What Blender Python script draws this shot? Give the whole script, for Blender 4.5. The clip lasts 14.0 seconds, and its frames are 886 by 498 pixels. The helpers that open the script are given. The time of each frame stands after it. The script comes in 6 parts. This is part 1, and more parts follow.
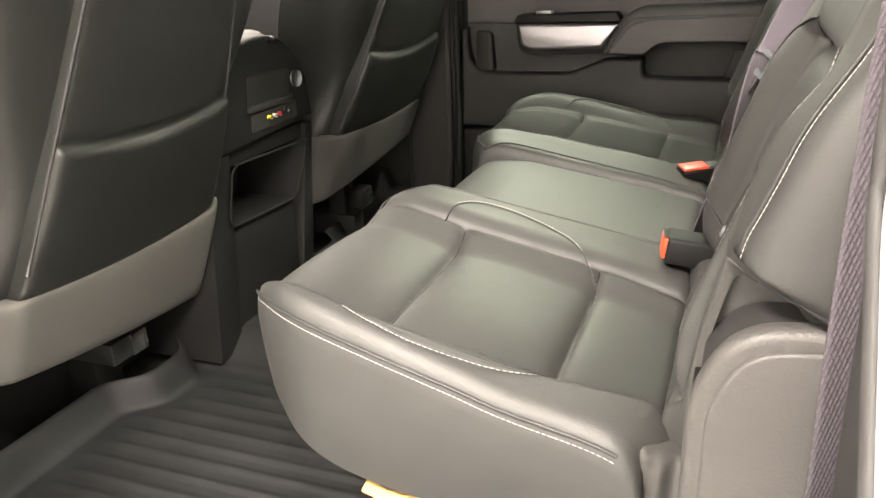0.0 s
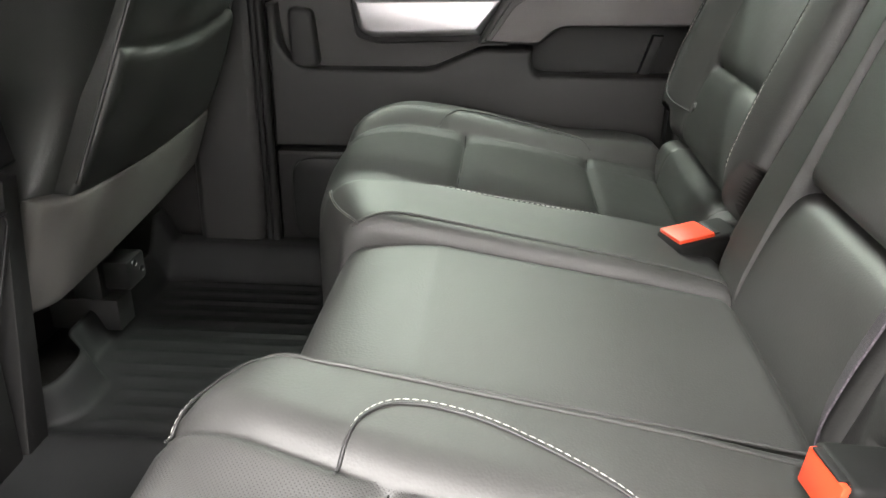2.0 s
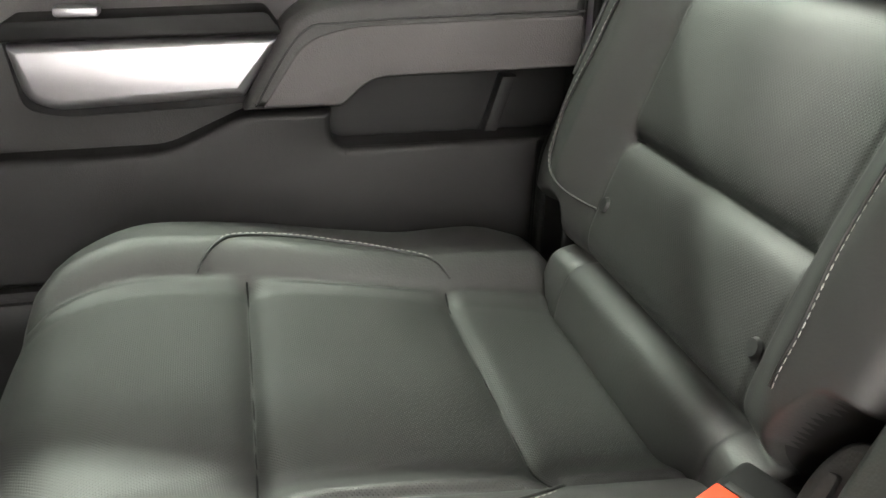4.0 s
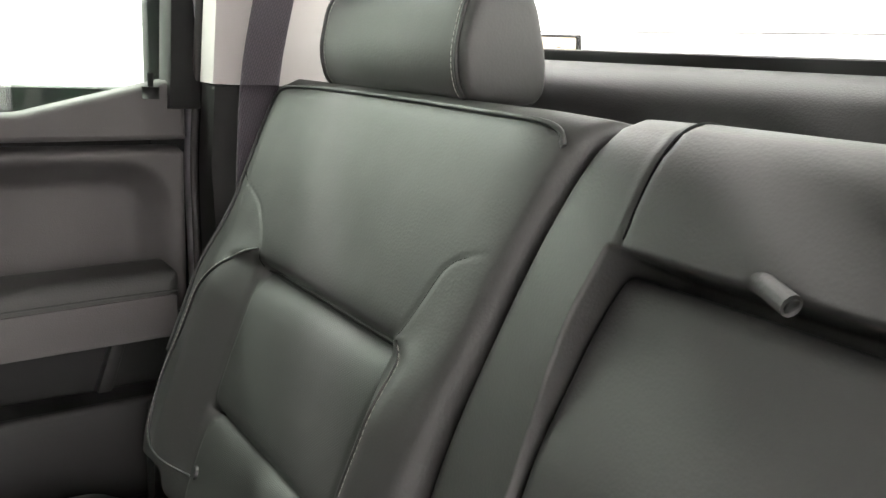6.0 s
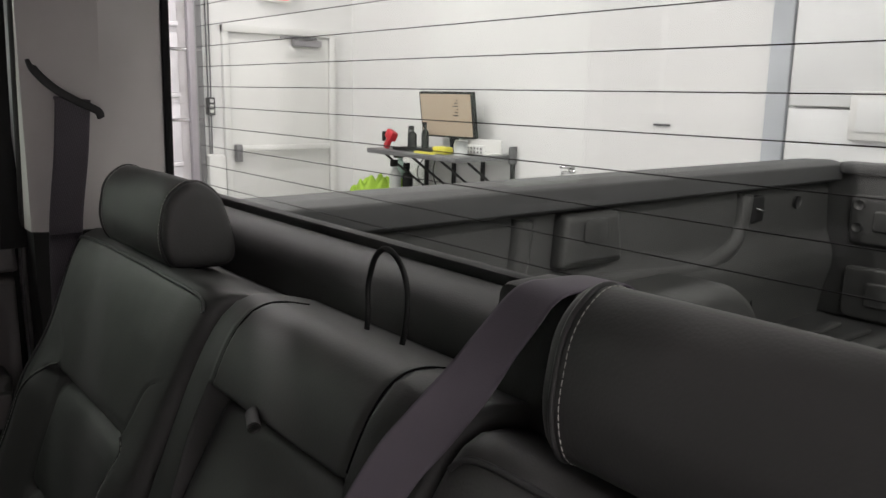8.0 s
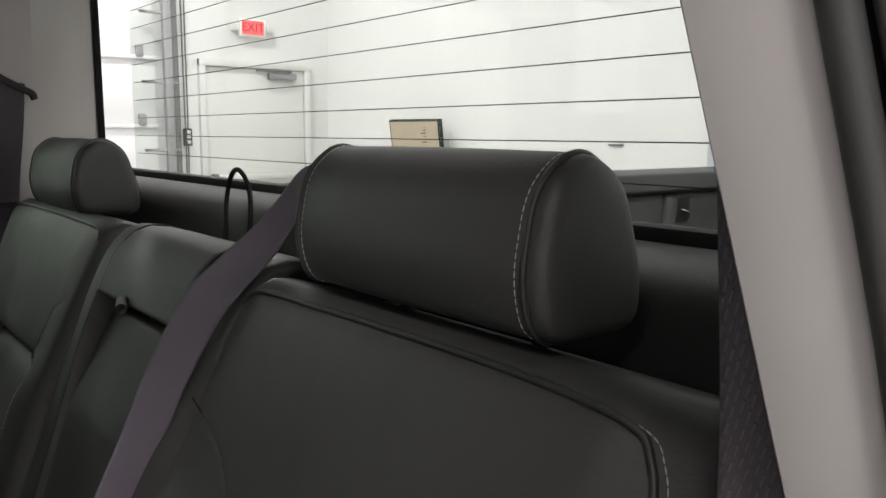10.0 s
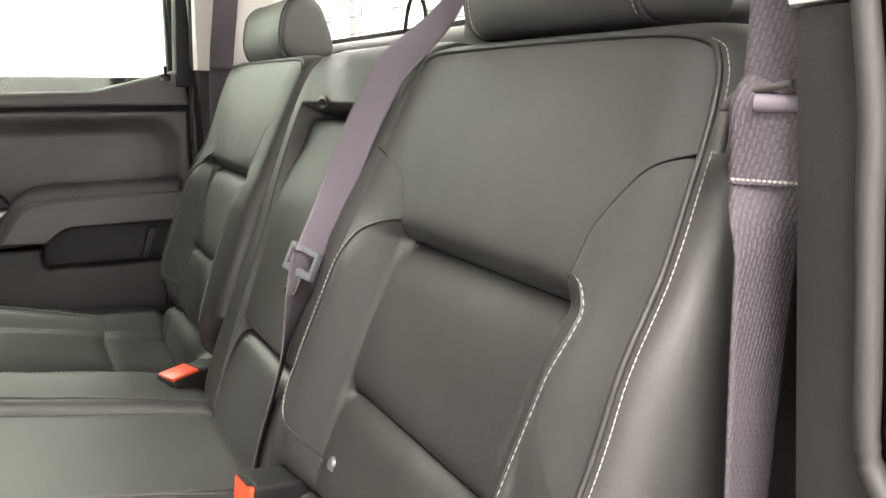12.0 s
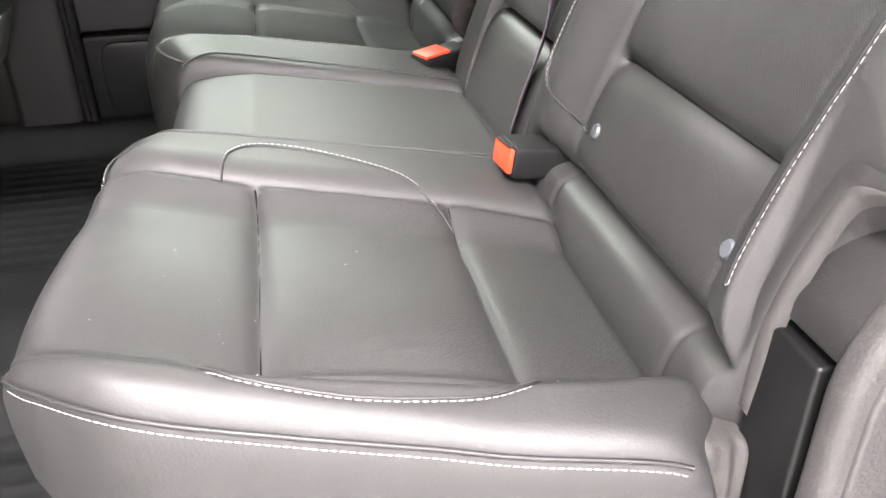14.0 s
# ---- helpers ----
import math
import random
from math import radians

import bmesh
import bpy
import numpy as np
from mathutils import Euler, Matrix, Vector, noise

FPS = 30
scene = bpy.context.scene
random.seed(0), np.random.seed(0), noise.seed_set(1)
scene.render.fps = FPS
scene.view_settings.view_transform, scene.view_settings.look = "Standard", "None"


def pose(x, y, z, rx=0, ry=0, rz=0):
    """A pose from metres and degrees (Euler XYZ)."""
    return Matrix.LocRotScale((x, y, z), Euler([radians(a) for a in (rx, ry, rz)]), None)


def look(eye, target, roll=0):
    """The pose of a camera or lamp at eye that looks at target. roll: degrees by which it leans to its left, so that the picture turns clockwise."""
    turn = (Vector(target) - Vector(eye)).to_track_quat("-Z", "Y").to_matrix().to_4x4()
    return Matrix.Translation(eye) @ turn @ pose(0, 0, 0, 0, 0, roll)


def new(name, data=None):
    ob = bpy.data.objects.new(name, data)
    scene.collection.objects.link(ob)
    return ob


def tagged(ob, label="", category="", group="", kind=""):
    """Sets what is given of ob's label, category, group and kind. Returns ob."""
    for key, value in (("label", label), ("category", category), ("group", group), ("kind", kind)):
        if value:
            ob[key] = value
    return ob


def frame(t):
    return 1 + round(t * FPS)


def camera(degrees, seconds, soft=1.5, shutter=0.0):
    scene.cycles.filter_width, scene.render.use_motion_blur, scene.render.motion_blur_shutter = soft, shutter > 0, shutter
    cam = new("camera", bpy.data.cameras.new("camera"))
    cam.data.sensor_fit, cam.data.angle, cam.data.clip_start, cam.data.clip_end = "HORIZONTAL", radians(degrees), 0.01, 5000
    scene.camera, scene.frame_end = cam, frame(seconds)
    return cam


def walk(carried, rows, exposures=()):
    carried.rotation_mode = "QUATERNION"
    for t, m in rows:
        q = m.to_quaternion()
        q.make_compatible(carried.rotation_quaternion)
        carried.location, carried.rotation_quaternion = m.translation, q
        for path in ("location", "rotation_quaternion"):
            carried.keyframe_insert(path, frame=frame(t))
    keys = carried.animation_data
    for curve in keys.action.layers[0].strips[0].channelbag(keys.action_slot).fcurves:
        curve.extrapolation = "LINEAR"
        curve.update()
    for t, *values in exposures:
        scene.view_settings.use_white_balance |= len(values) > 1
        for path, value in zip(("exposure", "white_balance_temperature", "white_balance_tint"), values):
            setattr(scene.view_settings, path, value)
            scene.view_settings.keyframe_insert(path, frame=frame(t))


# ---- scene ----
cam = camera(58.2, 14.0)
PATH = [
    (0, (0.34, -1.235, 1.405), (-0.331, 0.508, 0.689), -1.9),
    (0.5, (0.285, -1.095, 1.363), (-0.298, 0.677, 0.64), -1.2),
    (1, (0.2, -0.977, 1.353), (-0.226, 0.832, 0.612), -0.3),
    (1.5, (0.1, -0.836, 1.377), (-0.173, 0.992, 0.612), 0.1),
    (2, (0.06, -0.632, 1.352), (-0.084, 1.2, 0.565), 0.3),
    (2.2, (0.035, -0.566, 1.359), (-0.061, 1.258, 0.544), -0.8),
    (4.3, (0.014, -0.079, 1.366), (0.57, 1.646, 0.521), 1.7),
    (4.5, (0.031, -0.081, 1.37), (0.661, 1.622, 0.531), 1.7),
    (5, (0.067, -0.109, 1.424), (0.86, 1.543, 0.622), 2.3),
    (5.5, (0.089, -0.177, 1.493), (1.076, 1.451, 0.882), 3.0),
    (6, (0.099, -0.219, 1.528), (1.221, 1.37, 1.06), 3.1),
    (6.5, (0.112, -0.278, 1.581), (1.285, 1.288, 1.169), 1.5),
    (7, (0.119, -0.378, 1.641), (1.311, 1.175, 1.232), 1.1),
    (7.5, (0.139, -0.503, 1.694), (1.355, 1.033, 1.293), 1.1),
    (8, (0.16, -0.605, 1.701), (1.388, 0.927, 1.317), 1.0),
    (8.2, (0.165, -0.644, 1.708), (1.396, 0.89, 1.343), 0.9),
    (10.3, (0.179, -0.88, 1.585), (1.437, 0.65, 1.308), 0.4),
    (10.5, (0.157, -0.906, 1.573), (1.412, 0.629, 1.31), 1.0),
    (11, (0.129, -0.949, 1.526), (1.282, 0.664, 1.264), 0.4),
    (11.5, (0.112, -0.982, 1.483), (1.159, 0.696, 1.187), 0.6),
    (12, (0.091, -1.001, 1.444), (0.997, 0.739, 1.054), 0.2),
    (12.5, (0.066, -1.01, 1.405), (0.79, 0.75, 0.79), -0.7),
    (13, (0.055, -1.012, 1.385), (0.595, 0.742, 0.589), -1.7),
    (13.5, (0.05, -1.006, 1.375), (0.465, 0.722, 0.459), -2.1),
    (14, (0.04, -0.987, 1.371), (0.382, 0.712, 0.372), -0.8),
]
EXPOSURES = [(0, 1.4, 7300, 14), (0.75, 1.4, 6700, 13), (1.5, 1.45, 6500, 12), (2.2, 1.7, 6500, 13), (4.3, 2.0, 6600, 12), (5.0, 2.35, 6600, 13), (5.5, 2.3, 6600, 14),
             (6.0, 1.25, 6500, 14), (6.5, -0.1, 6500, 14), (7.0, -0.98, 6450, 19), (8.2, -1.2, 6450, 19), (10.3, -0.9, 6400, 13), (11.0, 0.0, 6600, 13), (11.7, 0.95, 6900, 13), (12.5, 1.6, 6600, 18), (14.0, 1.88, 6400, 20)]
walk(cam, [(t, look(eye, target, roll)) for t, eye, target, roll in PATH], EXPOSURES)

# ---- light ----
world = bpy.data.worlds.new("world")
scene.world = world
world.use_nodes = True
world.node_tree.nodes["Background"].inputs[0].default_value = (0.9, 0.95, 1.0, 1)
world.node_tree.nodes["Background"].inputs[1].default_value = 0.014

# The shop's measures: the far side wall, the rear wall, the near side wall, the front wall, the ceiling.
SIDE_Y, REAR_X, NEAR_Y, FRONT_X, CEIL_Z = 5.5, 4.0, -4.2, -7.0, 4.6


def lamp(x, y, w, d, power, colour=(1, 0.97, 0.93)):
    data = bpy.data.lights.new("unseen_ceiling_lamp", "AREA")
    data.shape, data.size, data.size_y, data.energy, data.color = "RECTANGLE", w, d, power, colour
    ob = new("unseen_ceiling_lamp", data)
    ob.matrix_world = pose(x, y, CEIL_Z - 0.12)
    return ob


# Lamps out of view, placed and powered to light the seats, pillar and bed.
LAMP_X, LAMP_Y = (-4.4, -0.9, 1.9), (-2.9, 2.0, 4.3)
for lx in LAMP_X:
    for ly in LAMP_Y:
        lamp(lx, ly, 1.6, 0.3, {-0.9: 280, 1.9: 250, -4.4: 110}[lx] if ly < -1 else (100 if ly < 3 else 170))


# ---- materials ----
def material(name, colour, rough=0.6, metal=0.0, spread=0.12, grain=40.0, bump=0.15, distance=0.002, coarse=4.0, spec=0.5, kind="noise"):
    """A surface with two scales of colour variation and a fine relief."""
    m = bpy.data.materials.new(name)
    m.use_nodes = True
    t = m.node_tree
    n, l = t.nodes, t.links
    b = n["Principled BSDF"]
    b.inputs["Roughness"].default_value, b.inputs["Metallic"].default_value = rough, metal
    b.inputs["Specular IOR Level"].default_value = spec
    co = n.new("ShaderNodeTexCoord")
    big = n.new("ShaderNodeTexNoise")
    big.inputs["Scale"].default_value, big.inputs["Detail"].default_value = coarse, 4
    l.new(co.outputs["Object"], big.inputs["Vector"])
    ramp = n.new("ShaderNodeValToRGB")
    lo = [c * (1 - spread) for c in colour] + [1]
    hi = [min(1, c * (1 + spread)) for c in colour] + [1]
    ramp.color_ramp.elements[0].color, ramp.color_ramp.elements[1].color = lo, hi
    ramp.color_ramp.elements[0].position, ramp.color_ramp.elements[1].position = 0.3, 0.7
    l.new(big.outputs["Fac"], ramp.inputs["Fac"])
    l.new(ramp.outputs["Color"], b.inputs["Base Color"])
    if kind == "voronoi":
        fine = n.new("ShaderNodeTexVoronoi")
        fine.feature = "F1"
        out = fine.outputs["Distance"]
    else:
        fine = n.new("ShaderNodeTexNoise")
        fine.inputs["Detail"].default_value = 3
        out = fine.outputs["Fac"]
    fine.inputs["Scale"].default_value = grain
    l.new(co.outputs["Object"], fine.inputs["Vector"])
    bp = n.new("ShaderNodeBump")
    bp.inputs["Strength"].default_value, bp.inputs["Distance"].default_value = bump, distance
    l.new(out, bp.inputs["Height"])
    l.new(bp.outputs["Normal"], b.inputs["Normal"])
    rr = n.new("ShaderNodeMapRange")
    rr.inputs["To Min"].default_value, rr.inputs["To Max"].default_value = max(0.02, rough - 0.03), min(1, rough + 0.03)
    l.new(big.outputs["Fac"], rr.inputs["Value"])
    l.new(rr.outputs["Result"], b.inputs["Roughness"])
    return m


def perforated(name, colour, rough):
    """Leather pricked with rows of fine holes."""
    m = material(name, colour, rough, bump=0.1, grain=420, distance=0.0006, kind="voronoi")
    n, l = m.node_tree.nodes, m.node_tree.links
    co = n.new("ShaderNodeTexCoord")
    mp = n.new("ShaderNodeMapping")
    mp.inputs["Scale"].default_value = (1, 1, 0.0)
    mp.inputs["Rotation"].default_value = (0, 0, radians(45))
    vo = n.new("ShaderNodeTexVoronoi")
    vo.inputs["Scale"].default_value, vo.inputs["Randomness"].default_value = 430, 0.0
    l.new(co.outputs["UV"], mp.inputs["Vector"])
    l.new(mp.outputs["Vector"], vo.inputs["Vector"])
    cut = n.new("ShaderNodeMapRange")
    cut.inputs["From Min"].default_value, cut.inputs["From Max"].default_value = 0.16, 0.30
    l.new(vo.outputs["Distance"], cut.inputs["Value"])
    b = n["Principled BSDF"]
    ramp = b.inputs["Base Color"].links[0].from_socket
    mix = n.new("ShaderNodeMix")
    mix.data_type = "RGBA"
    mix.inputs[6].default_value = (*[c * 0.34 for c in colour], 1)
    l.new(cut.outputs["Result"], mix.inputs[0])
    l.new(ramp, mix.inputs[7])
    l.new(mix.outputs[2], b.inputs["Base Color"])
    bump = n.new("ShaderNodeBump")
    bump.inputs["Strength"].default_value, bump.inputs["Distance"].default_value = 0.38, 0.0008
    l.new(cut.outputs["Result"], bump.inputs["Height"])
    l.new(b.inputs["Normal"].links[0].from_socket, bump.inputs["Normal"])
    l.new(bump.outputs["Normal"], b.inputs["Normal"])
    return m


def glass(name, colour):
    m = bpy.data.materials.new(name)
    m.use_nodes = True
    n, l = m.node_tree.nodes, m.node_tree.links
    n.clear()
    out = n.new("ShaderNodeOutputMaterial")
    tr = n.new("ShaderNodeBsdfTransparent")
    tr.inputs[0].default_value = (*colour, 1)
    gl = n.new("ShaderNodeBsdfGlossy")
    gl.inputs["Roughness"].default_value = 0.02
    mix = n.new("ShaderNodeMixShader")
    mix.inputs[0].default_value = 0.05
    l.new(tr.outputs[0], mix.inputs[1])
    l.new(gl.outputs[0], mix.inputs[2])
    l.new(mix.outputs[0], out.inputs[0])
    return m


def glow(name, colour, strength):
    m = bpy.data.materials.new(name)
    m.use_nodes = True
    b = m.node_tree.nodes["Principled BSDF"]
    b.inputs["Base Color"].default_value = (*colour, 1)
    b.inputs["Emission Color"].default_value, b.inputs["Emission Strength"].default_value = (*colour, 1), strength
    return m


LEATHER = material("black_leather", (0.028, 0.028, 0.0268), 0.55, spec=0.62, grain=420, bump=0.13, distance=0.0008, coarse=5, kind="voronoi")
VINYL = material("dark_vinyl", (0.013, 0.014, 0.0125), 0.5, grain=480, bump=0.15, distance=0.0008, kind="voronoi")
PERFORATED = perforated("perforated_leather", (0.031, 0.031, 0.0298), 0.52)
STITCH = material("white_thread", (0.38, 0.37, 0.345), 0.7, grain=900, bump=0.3, distance=0.0005)
# Black for sewn seams, and for the shade drawn along the creases.
SEAM = material("black_seam_and_crease", (0.004, 0.004, 0.004), 0.85, spec=0.2, grain=500)
PIPING = material("black_piping", (0.022, 0.022, 0.022), 0.45, grain=500)
PLASTIC = material("dark_grained_plastic", (0.021, 0.0203, 0.020), 0.55, spec=0.32, grain=600, bump=0.2, distance=0.0006, kind="voronoi")
DOOR_PLASTIC = material("dark_door_plastic", (0.0155, 0.015, 0.015), 0.55, spec=0.32, grain=600, bump=0.2, distance=0.0006, kind="voronoi")
SEAL_GREY = material("grey_rubber_seal", (0.036, 0.0345, 0.034), 0.6, grain=300, bump=0.1, distance=0.0004)
FLANGE = material("taupe_painted_flange", (0.40, 0.385, 0.41), 0.45, grain=120, bump=0.05, distance=0.0004)
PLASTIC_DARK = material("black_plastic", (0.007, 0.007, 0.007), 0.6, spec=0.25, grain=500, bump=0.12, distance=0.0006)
PLASTIC_SOFT = material("soft_black_vinyl", (0.036, 0.035, 0.034), 0.6, grain=450, bump=0.2, distance=0.0008, kind="voronoi")
PALE = material("pale_grey_pillar_trim", (0.50, 0.472, 0.462), 0.75, grain=500, bump=0.12, distance=0.0006)
FELT = material("dark_carpet", (0.010, 0.010, 0.009), 0.95, spec=0.1, grain=300, bump=0.8, distance=0.004)
FABRIC = material("grey_woven_backing", (0.070, 0.068, 0.063), 0.9, grain=700, bump=0.4, distance=0.001)
DOOR_INSERT = material("grey_door_insert", (0.080, 0.0745, 0.0745), 0.7, grain=600, bump=0.25, distance=0.0008, kind="voronoi")
FLAP = material("grey_brown_flap_fabric", (0.042, 0.040, 0.038), 0.8, grain=500, bump=0.3, distance=0.001)
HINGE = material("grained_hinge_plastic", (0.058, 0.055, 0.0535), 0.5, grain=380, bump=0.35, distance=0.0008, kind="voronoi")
GLOSS_BLACK = material("smooth_black_plastic", (0.006, 0.006, 0.006), 0.42, spec=0.35, grain=300, bump=0.05, distance=0.0004)
RUBBER = material("black_rubber_mat", (0.012, 0.0125, 0.013), 0.62, spec=0.28, grain=260, bump=0.2, distance=0.001, spread=0.25, coarse=9)
SILVER = material("brushed_silver_trim", (0.40, 0.39, 0.405), 0.42, 0.85, grain=200, bump=0.03, distance=0.0004, spread=0.05)
STEEL = material("bright_steel", (0.6, 0.6, 0.6), 0.25, 1.0, grain=80, bump=0.05)
def woven(name, colour):
    """Webbing with rows of raised, slanting threads."""
    m = material(name, colour, 0.7, grain=900, bump=0.2, distance=0.0004)
    n, l = m.node_tree.nodes, m.node_tree.links
    co = n.new("ShaderNodeTexCoord")
    mp = n.new("ShaderNodeMapping")
    mp.inputs["Rotation"].default_value = (0, 0, radians(74))
    br = n.new("ShaderNodeTexBrick")
    br.offset, br.squash = 0.43, 1.0
    for key, value in (("Scale", 1.0), ("Mortar Size", 0.0011), ("Mortar Smooth", 0.7), ("Brick Width", 0.0066), ("Row Height", 0.0028)):
        br.inputs[key].default_value = value
    l.new(co.outputs["UV"], mp.inputs["Vector"])
    l.new(mp.outputs["Vector"], br.inputs["Vector"])
    cut = n.new("ShaderNodeMapRange")
    cut.inputs["From Min"].default_value, cut.inputs["From Max"].default_value = 0.9, 0.0
    l.new(br.outputs["Fac"], cut.inputs["Value"])
    b = n["Principled BSDF"]
    ramp = b.inputs["Base Color"].links[0].from_socket
    mix = n.new("ShaderNodeMix")
    mix.data_type = "RGBA"
    mix.inputs[7].default_value = (*[min(1, c * 1.6) for c in colour], 1)
    l.new(cut.outputs["Result"], mix.inputs[0])
    l.new(ramp, mix.inputs[6])
    l.new(mix.outputs[2], b.inputs["Base Color"])
    bump = n.new("ShaderNodeBump")
    bump.inputs["Strength"].default_value, bump.inputs["Distance"].default_value = 0.5, 0.0008
    l.new(cut.outputs["Result"], bump.inputs["Height"])
    l.new(bump.outputs["Normal"], b.inputs["Normal"])
    return m


WEBBING = woven("grey_purple_webbing", (0.048, 0.041, 0.049))
PLAIN_WEB = material("grey_purple_strap", (0.115, 0.10, 0.122), 0.75, grain=900, bump=0.35, distance=0.0006)
RED = material("red_release_button", (0.85, 0.07, 0.025), 0.4, grain=100, bump=0.02, spread=0.05)
YELLOW_WEB = material("tan_cardboard", (0.62, 0.38, 0.13), 0.8, grain=90)
WALL_PAINT = material("white_wall_paint", (0.80, 0.80, 0.79), 0.8, grain=60, bump=0.1, distance=0.002, spread=0.02, coarse=1.5)
DOOR_PAINT = material("white_door_paint", (0.74, 0.74, 0.72), 0.5, grain=60, bump=0.05, spread=0.03)
PANEL_PAINT = material("white_panel_paint", (0.78, 0.79, 0.79), 0.45, grain=90, bump=0.1, spread=0.03)
COLUMN_PAINT = material("grey_column_paint", (0.52, 0.55, 0.58), 0.6, grain=50)
CONCRETE = material("grey_concrete", (0.36, 0.36, 0.35), 0.5, grain=25, bump=0.2, spread=0.2, coarse=1.2)
BEDLINER = material("sprayed_black_bedliner", (0.058, 0.059, 0.057), 0.46, grain=240, bump=0.6, distance=0.002, spread=0.2, coarse=5, kind="voronoi")
BODY_PAINT = material("white_body_paint", (0.84, 0.86, 0.93), 0.25, 0.0, grain=300, bump=0.01, spread=0.04)
GREY_METAL = material("grey_powder_coat", (0.16, 0.16, 0.165), 0.45, 0.3, grain=200, bump=0.08)
BLACK_METAL = material("black_powder_coat", (0.02, 0.02, 0.02), 0.5, 0.2, grain=200, bump=0.08)
HIVIS = material("lime_fabric", (0.33, 0.52, 0.05), 0.85, grain=200, bump=0.4)
RED_PLASTIC = material("red_plastic", (0.6, 0.03, 0.04), 0.4)
WHITE_PLASTIC = material("white_plastic", (0.72, 0.72, 0.70), 0.45)
CLEAR_PLASTIC = material("milky_plastic", (0.55, 0.57, 0.55), 0.3)
WINDOW_GLASS = glass("tinted_glass", (0.880, 0.905, 0.885))
DOOR_GLASS = glass("green_tinted_door_glass", (0.86, 0.94, 0.88))
# Grey instead of the wall white, to cut the light an unseen wall bounces.
LOW_BOUNCE_PAINT = material("grey_low_bounce_paint", (0.38, 0.38, 0.375), 0.8, grain=60, bump=0.1, spread=0.03, coarse=1.5)
SIGN_GLOW = glow("red_sign_glow", (0.9, 0.17, 0.18), 0.75)
SIGN_LETTER = glow("dark_red_letter_glow", (0.75, 0.015, 0.02), 0.4)
SCREEN_GLOW = glow("screen_glow", (0.42, 0.33, 0.24), 0.45)
SIGN_FACE = glow("sign_face_glow", (0.85, 0.82, 0.78), 0.25)
BUTTON = material("grey_button_plastic", (0.085, 0.092, 0.10), 0.4, grain=200, bump=0.03)
# Near-black for slots and hollows, whose shade is put into the colour.
RECESS = material("deep_black_hollow", (0.008, 0.008, 0.008), 0.6, grain=200, bump=0.05)
GRILLE = perforated("perforated_grille", (0.02, 0.02, 0.02), 0.5)
BEDRAIL = material("grey_black_rail_plastic", (0.066, 0.067, 0.067), 0.55, grain=300, bump=0.2, distance=0.001)
YELLOW_ITEM = material("yellow_plastic", (0.75, 0.68, 0.05), 0.5)
GREEN_PLASTIC = material("pale_green_plastic", (0.35, 0.48, 0.42), 0.4)
COLOURS = {"yellow": material("yellow_socket", (0.75, 0.65, 0.05), 0.4), "white": WHITE_PLASTIC, "red": RED_PLASTIC}


# ---- builders ----
from mathutils.geometry import tessellate_polygon


def mesh(name, verts, faces, mat, parent=None, label="", smooth=True, uv=None):
    d = bpy.data.meshes.new(name)
    d.from_pydata([tuple(v) for v in verts], [], faces)
    d.materials.append(mat)
    if smooth:
        d.polygons.foreach_set("use_smooth", [True] * len(d.polygons))
    if uv is not None:
        layer = d.uv_layers.new()
        idx = np.empty(len(d.loops), dtype=np.int32)
        d.loops.foreach_get("vertex_index", idx)
        layer.data.foreach_set("uv", np.asarray(uv, dtype=np.float32)[idx].ravel())
    ob = new(name, d)
    if parent:
        ob.parent = parent
    if label:
        ob["label"] = label
    return ob


def part(name, bm, mat, parent=None, label="", smooth=True):
    """Links a bmesh as one mesh object."""
    bmesh.ops.recalc_face_normals(bm, faces=bm.faces)
    for f in bm.faces:
        f.smooth = smooth and not f.tag
    d = bpy.data.meshes.new(name)
    bm.to_mesh(d)
    bm.free()
    d.materials.append(mat)
    if smooth:
        d.set_sharp_from_angle(angle=radians(38))
    ob = new(name, d)
    if parent:
        ob.parent = parent
    if label:
        ob["label"] = label
    return ob


def thing(name, label, category, group=""):
    """The empty that holds a thing's parts."""
    return tagged(new(name), label, category, group)


def box(name, lo, hi, mat, parent=None, label="", bevel=0.004, seg=2, m=None):
    bm = bmesh.new()
    bmesh.ops.create_cube(bm, size=1)
    c = [(a + b) / 2 for a, b in zip(lo, hi)]
    s = [abs(b - a) for a, b in zip(lo, hi)]
    for v in bm.verts:
        v.co = Vector([v.co[k] * s[k] + c[k] for k in range(3)])
    if bevel:
        bmesh.ops.bevel(bm, geom=bm.edges[:], offset=min(bevel, min(s) * 0.45), segments=seg, profile=0.5, affect="EDGES")
    bm.normal_update()
    for f in bm.faces:
        f.tag = max(abs(k) for k in f.normal) > 0.9999
    if m:
        bm.transform(m)
    return part(name, bm, mat, parent, label)


def rounded(points, r, seg=5):
    """A closed outline with its corners rounded. r: one radius, or one for each corner."""
    out, n = [], len(points)
    for i in range(n):
        p, a, b = Vector(points[i]), Vector(points[i - 1]), Vector(points[(i + 1) % n])
        rad = r[i] if isinstance(r, (list, tuple)) else r
        u, w = (a - p), (b - p)
        k = min(rad, u.length * 0.48, w.length * 0.48)
        if k < 1e-5:
            out.append(p)
            continue
        s, e = p + u.normalized() * k, p + w.normalized() * k
        for j in range(seg + 1):
            f = j / seg
            out.append(s * (1 - f) ** 2 + p * 2 * f * (1 - f) + e * f * f)
    return out


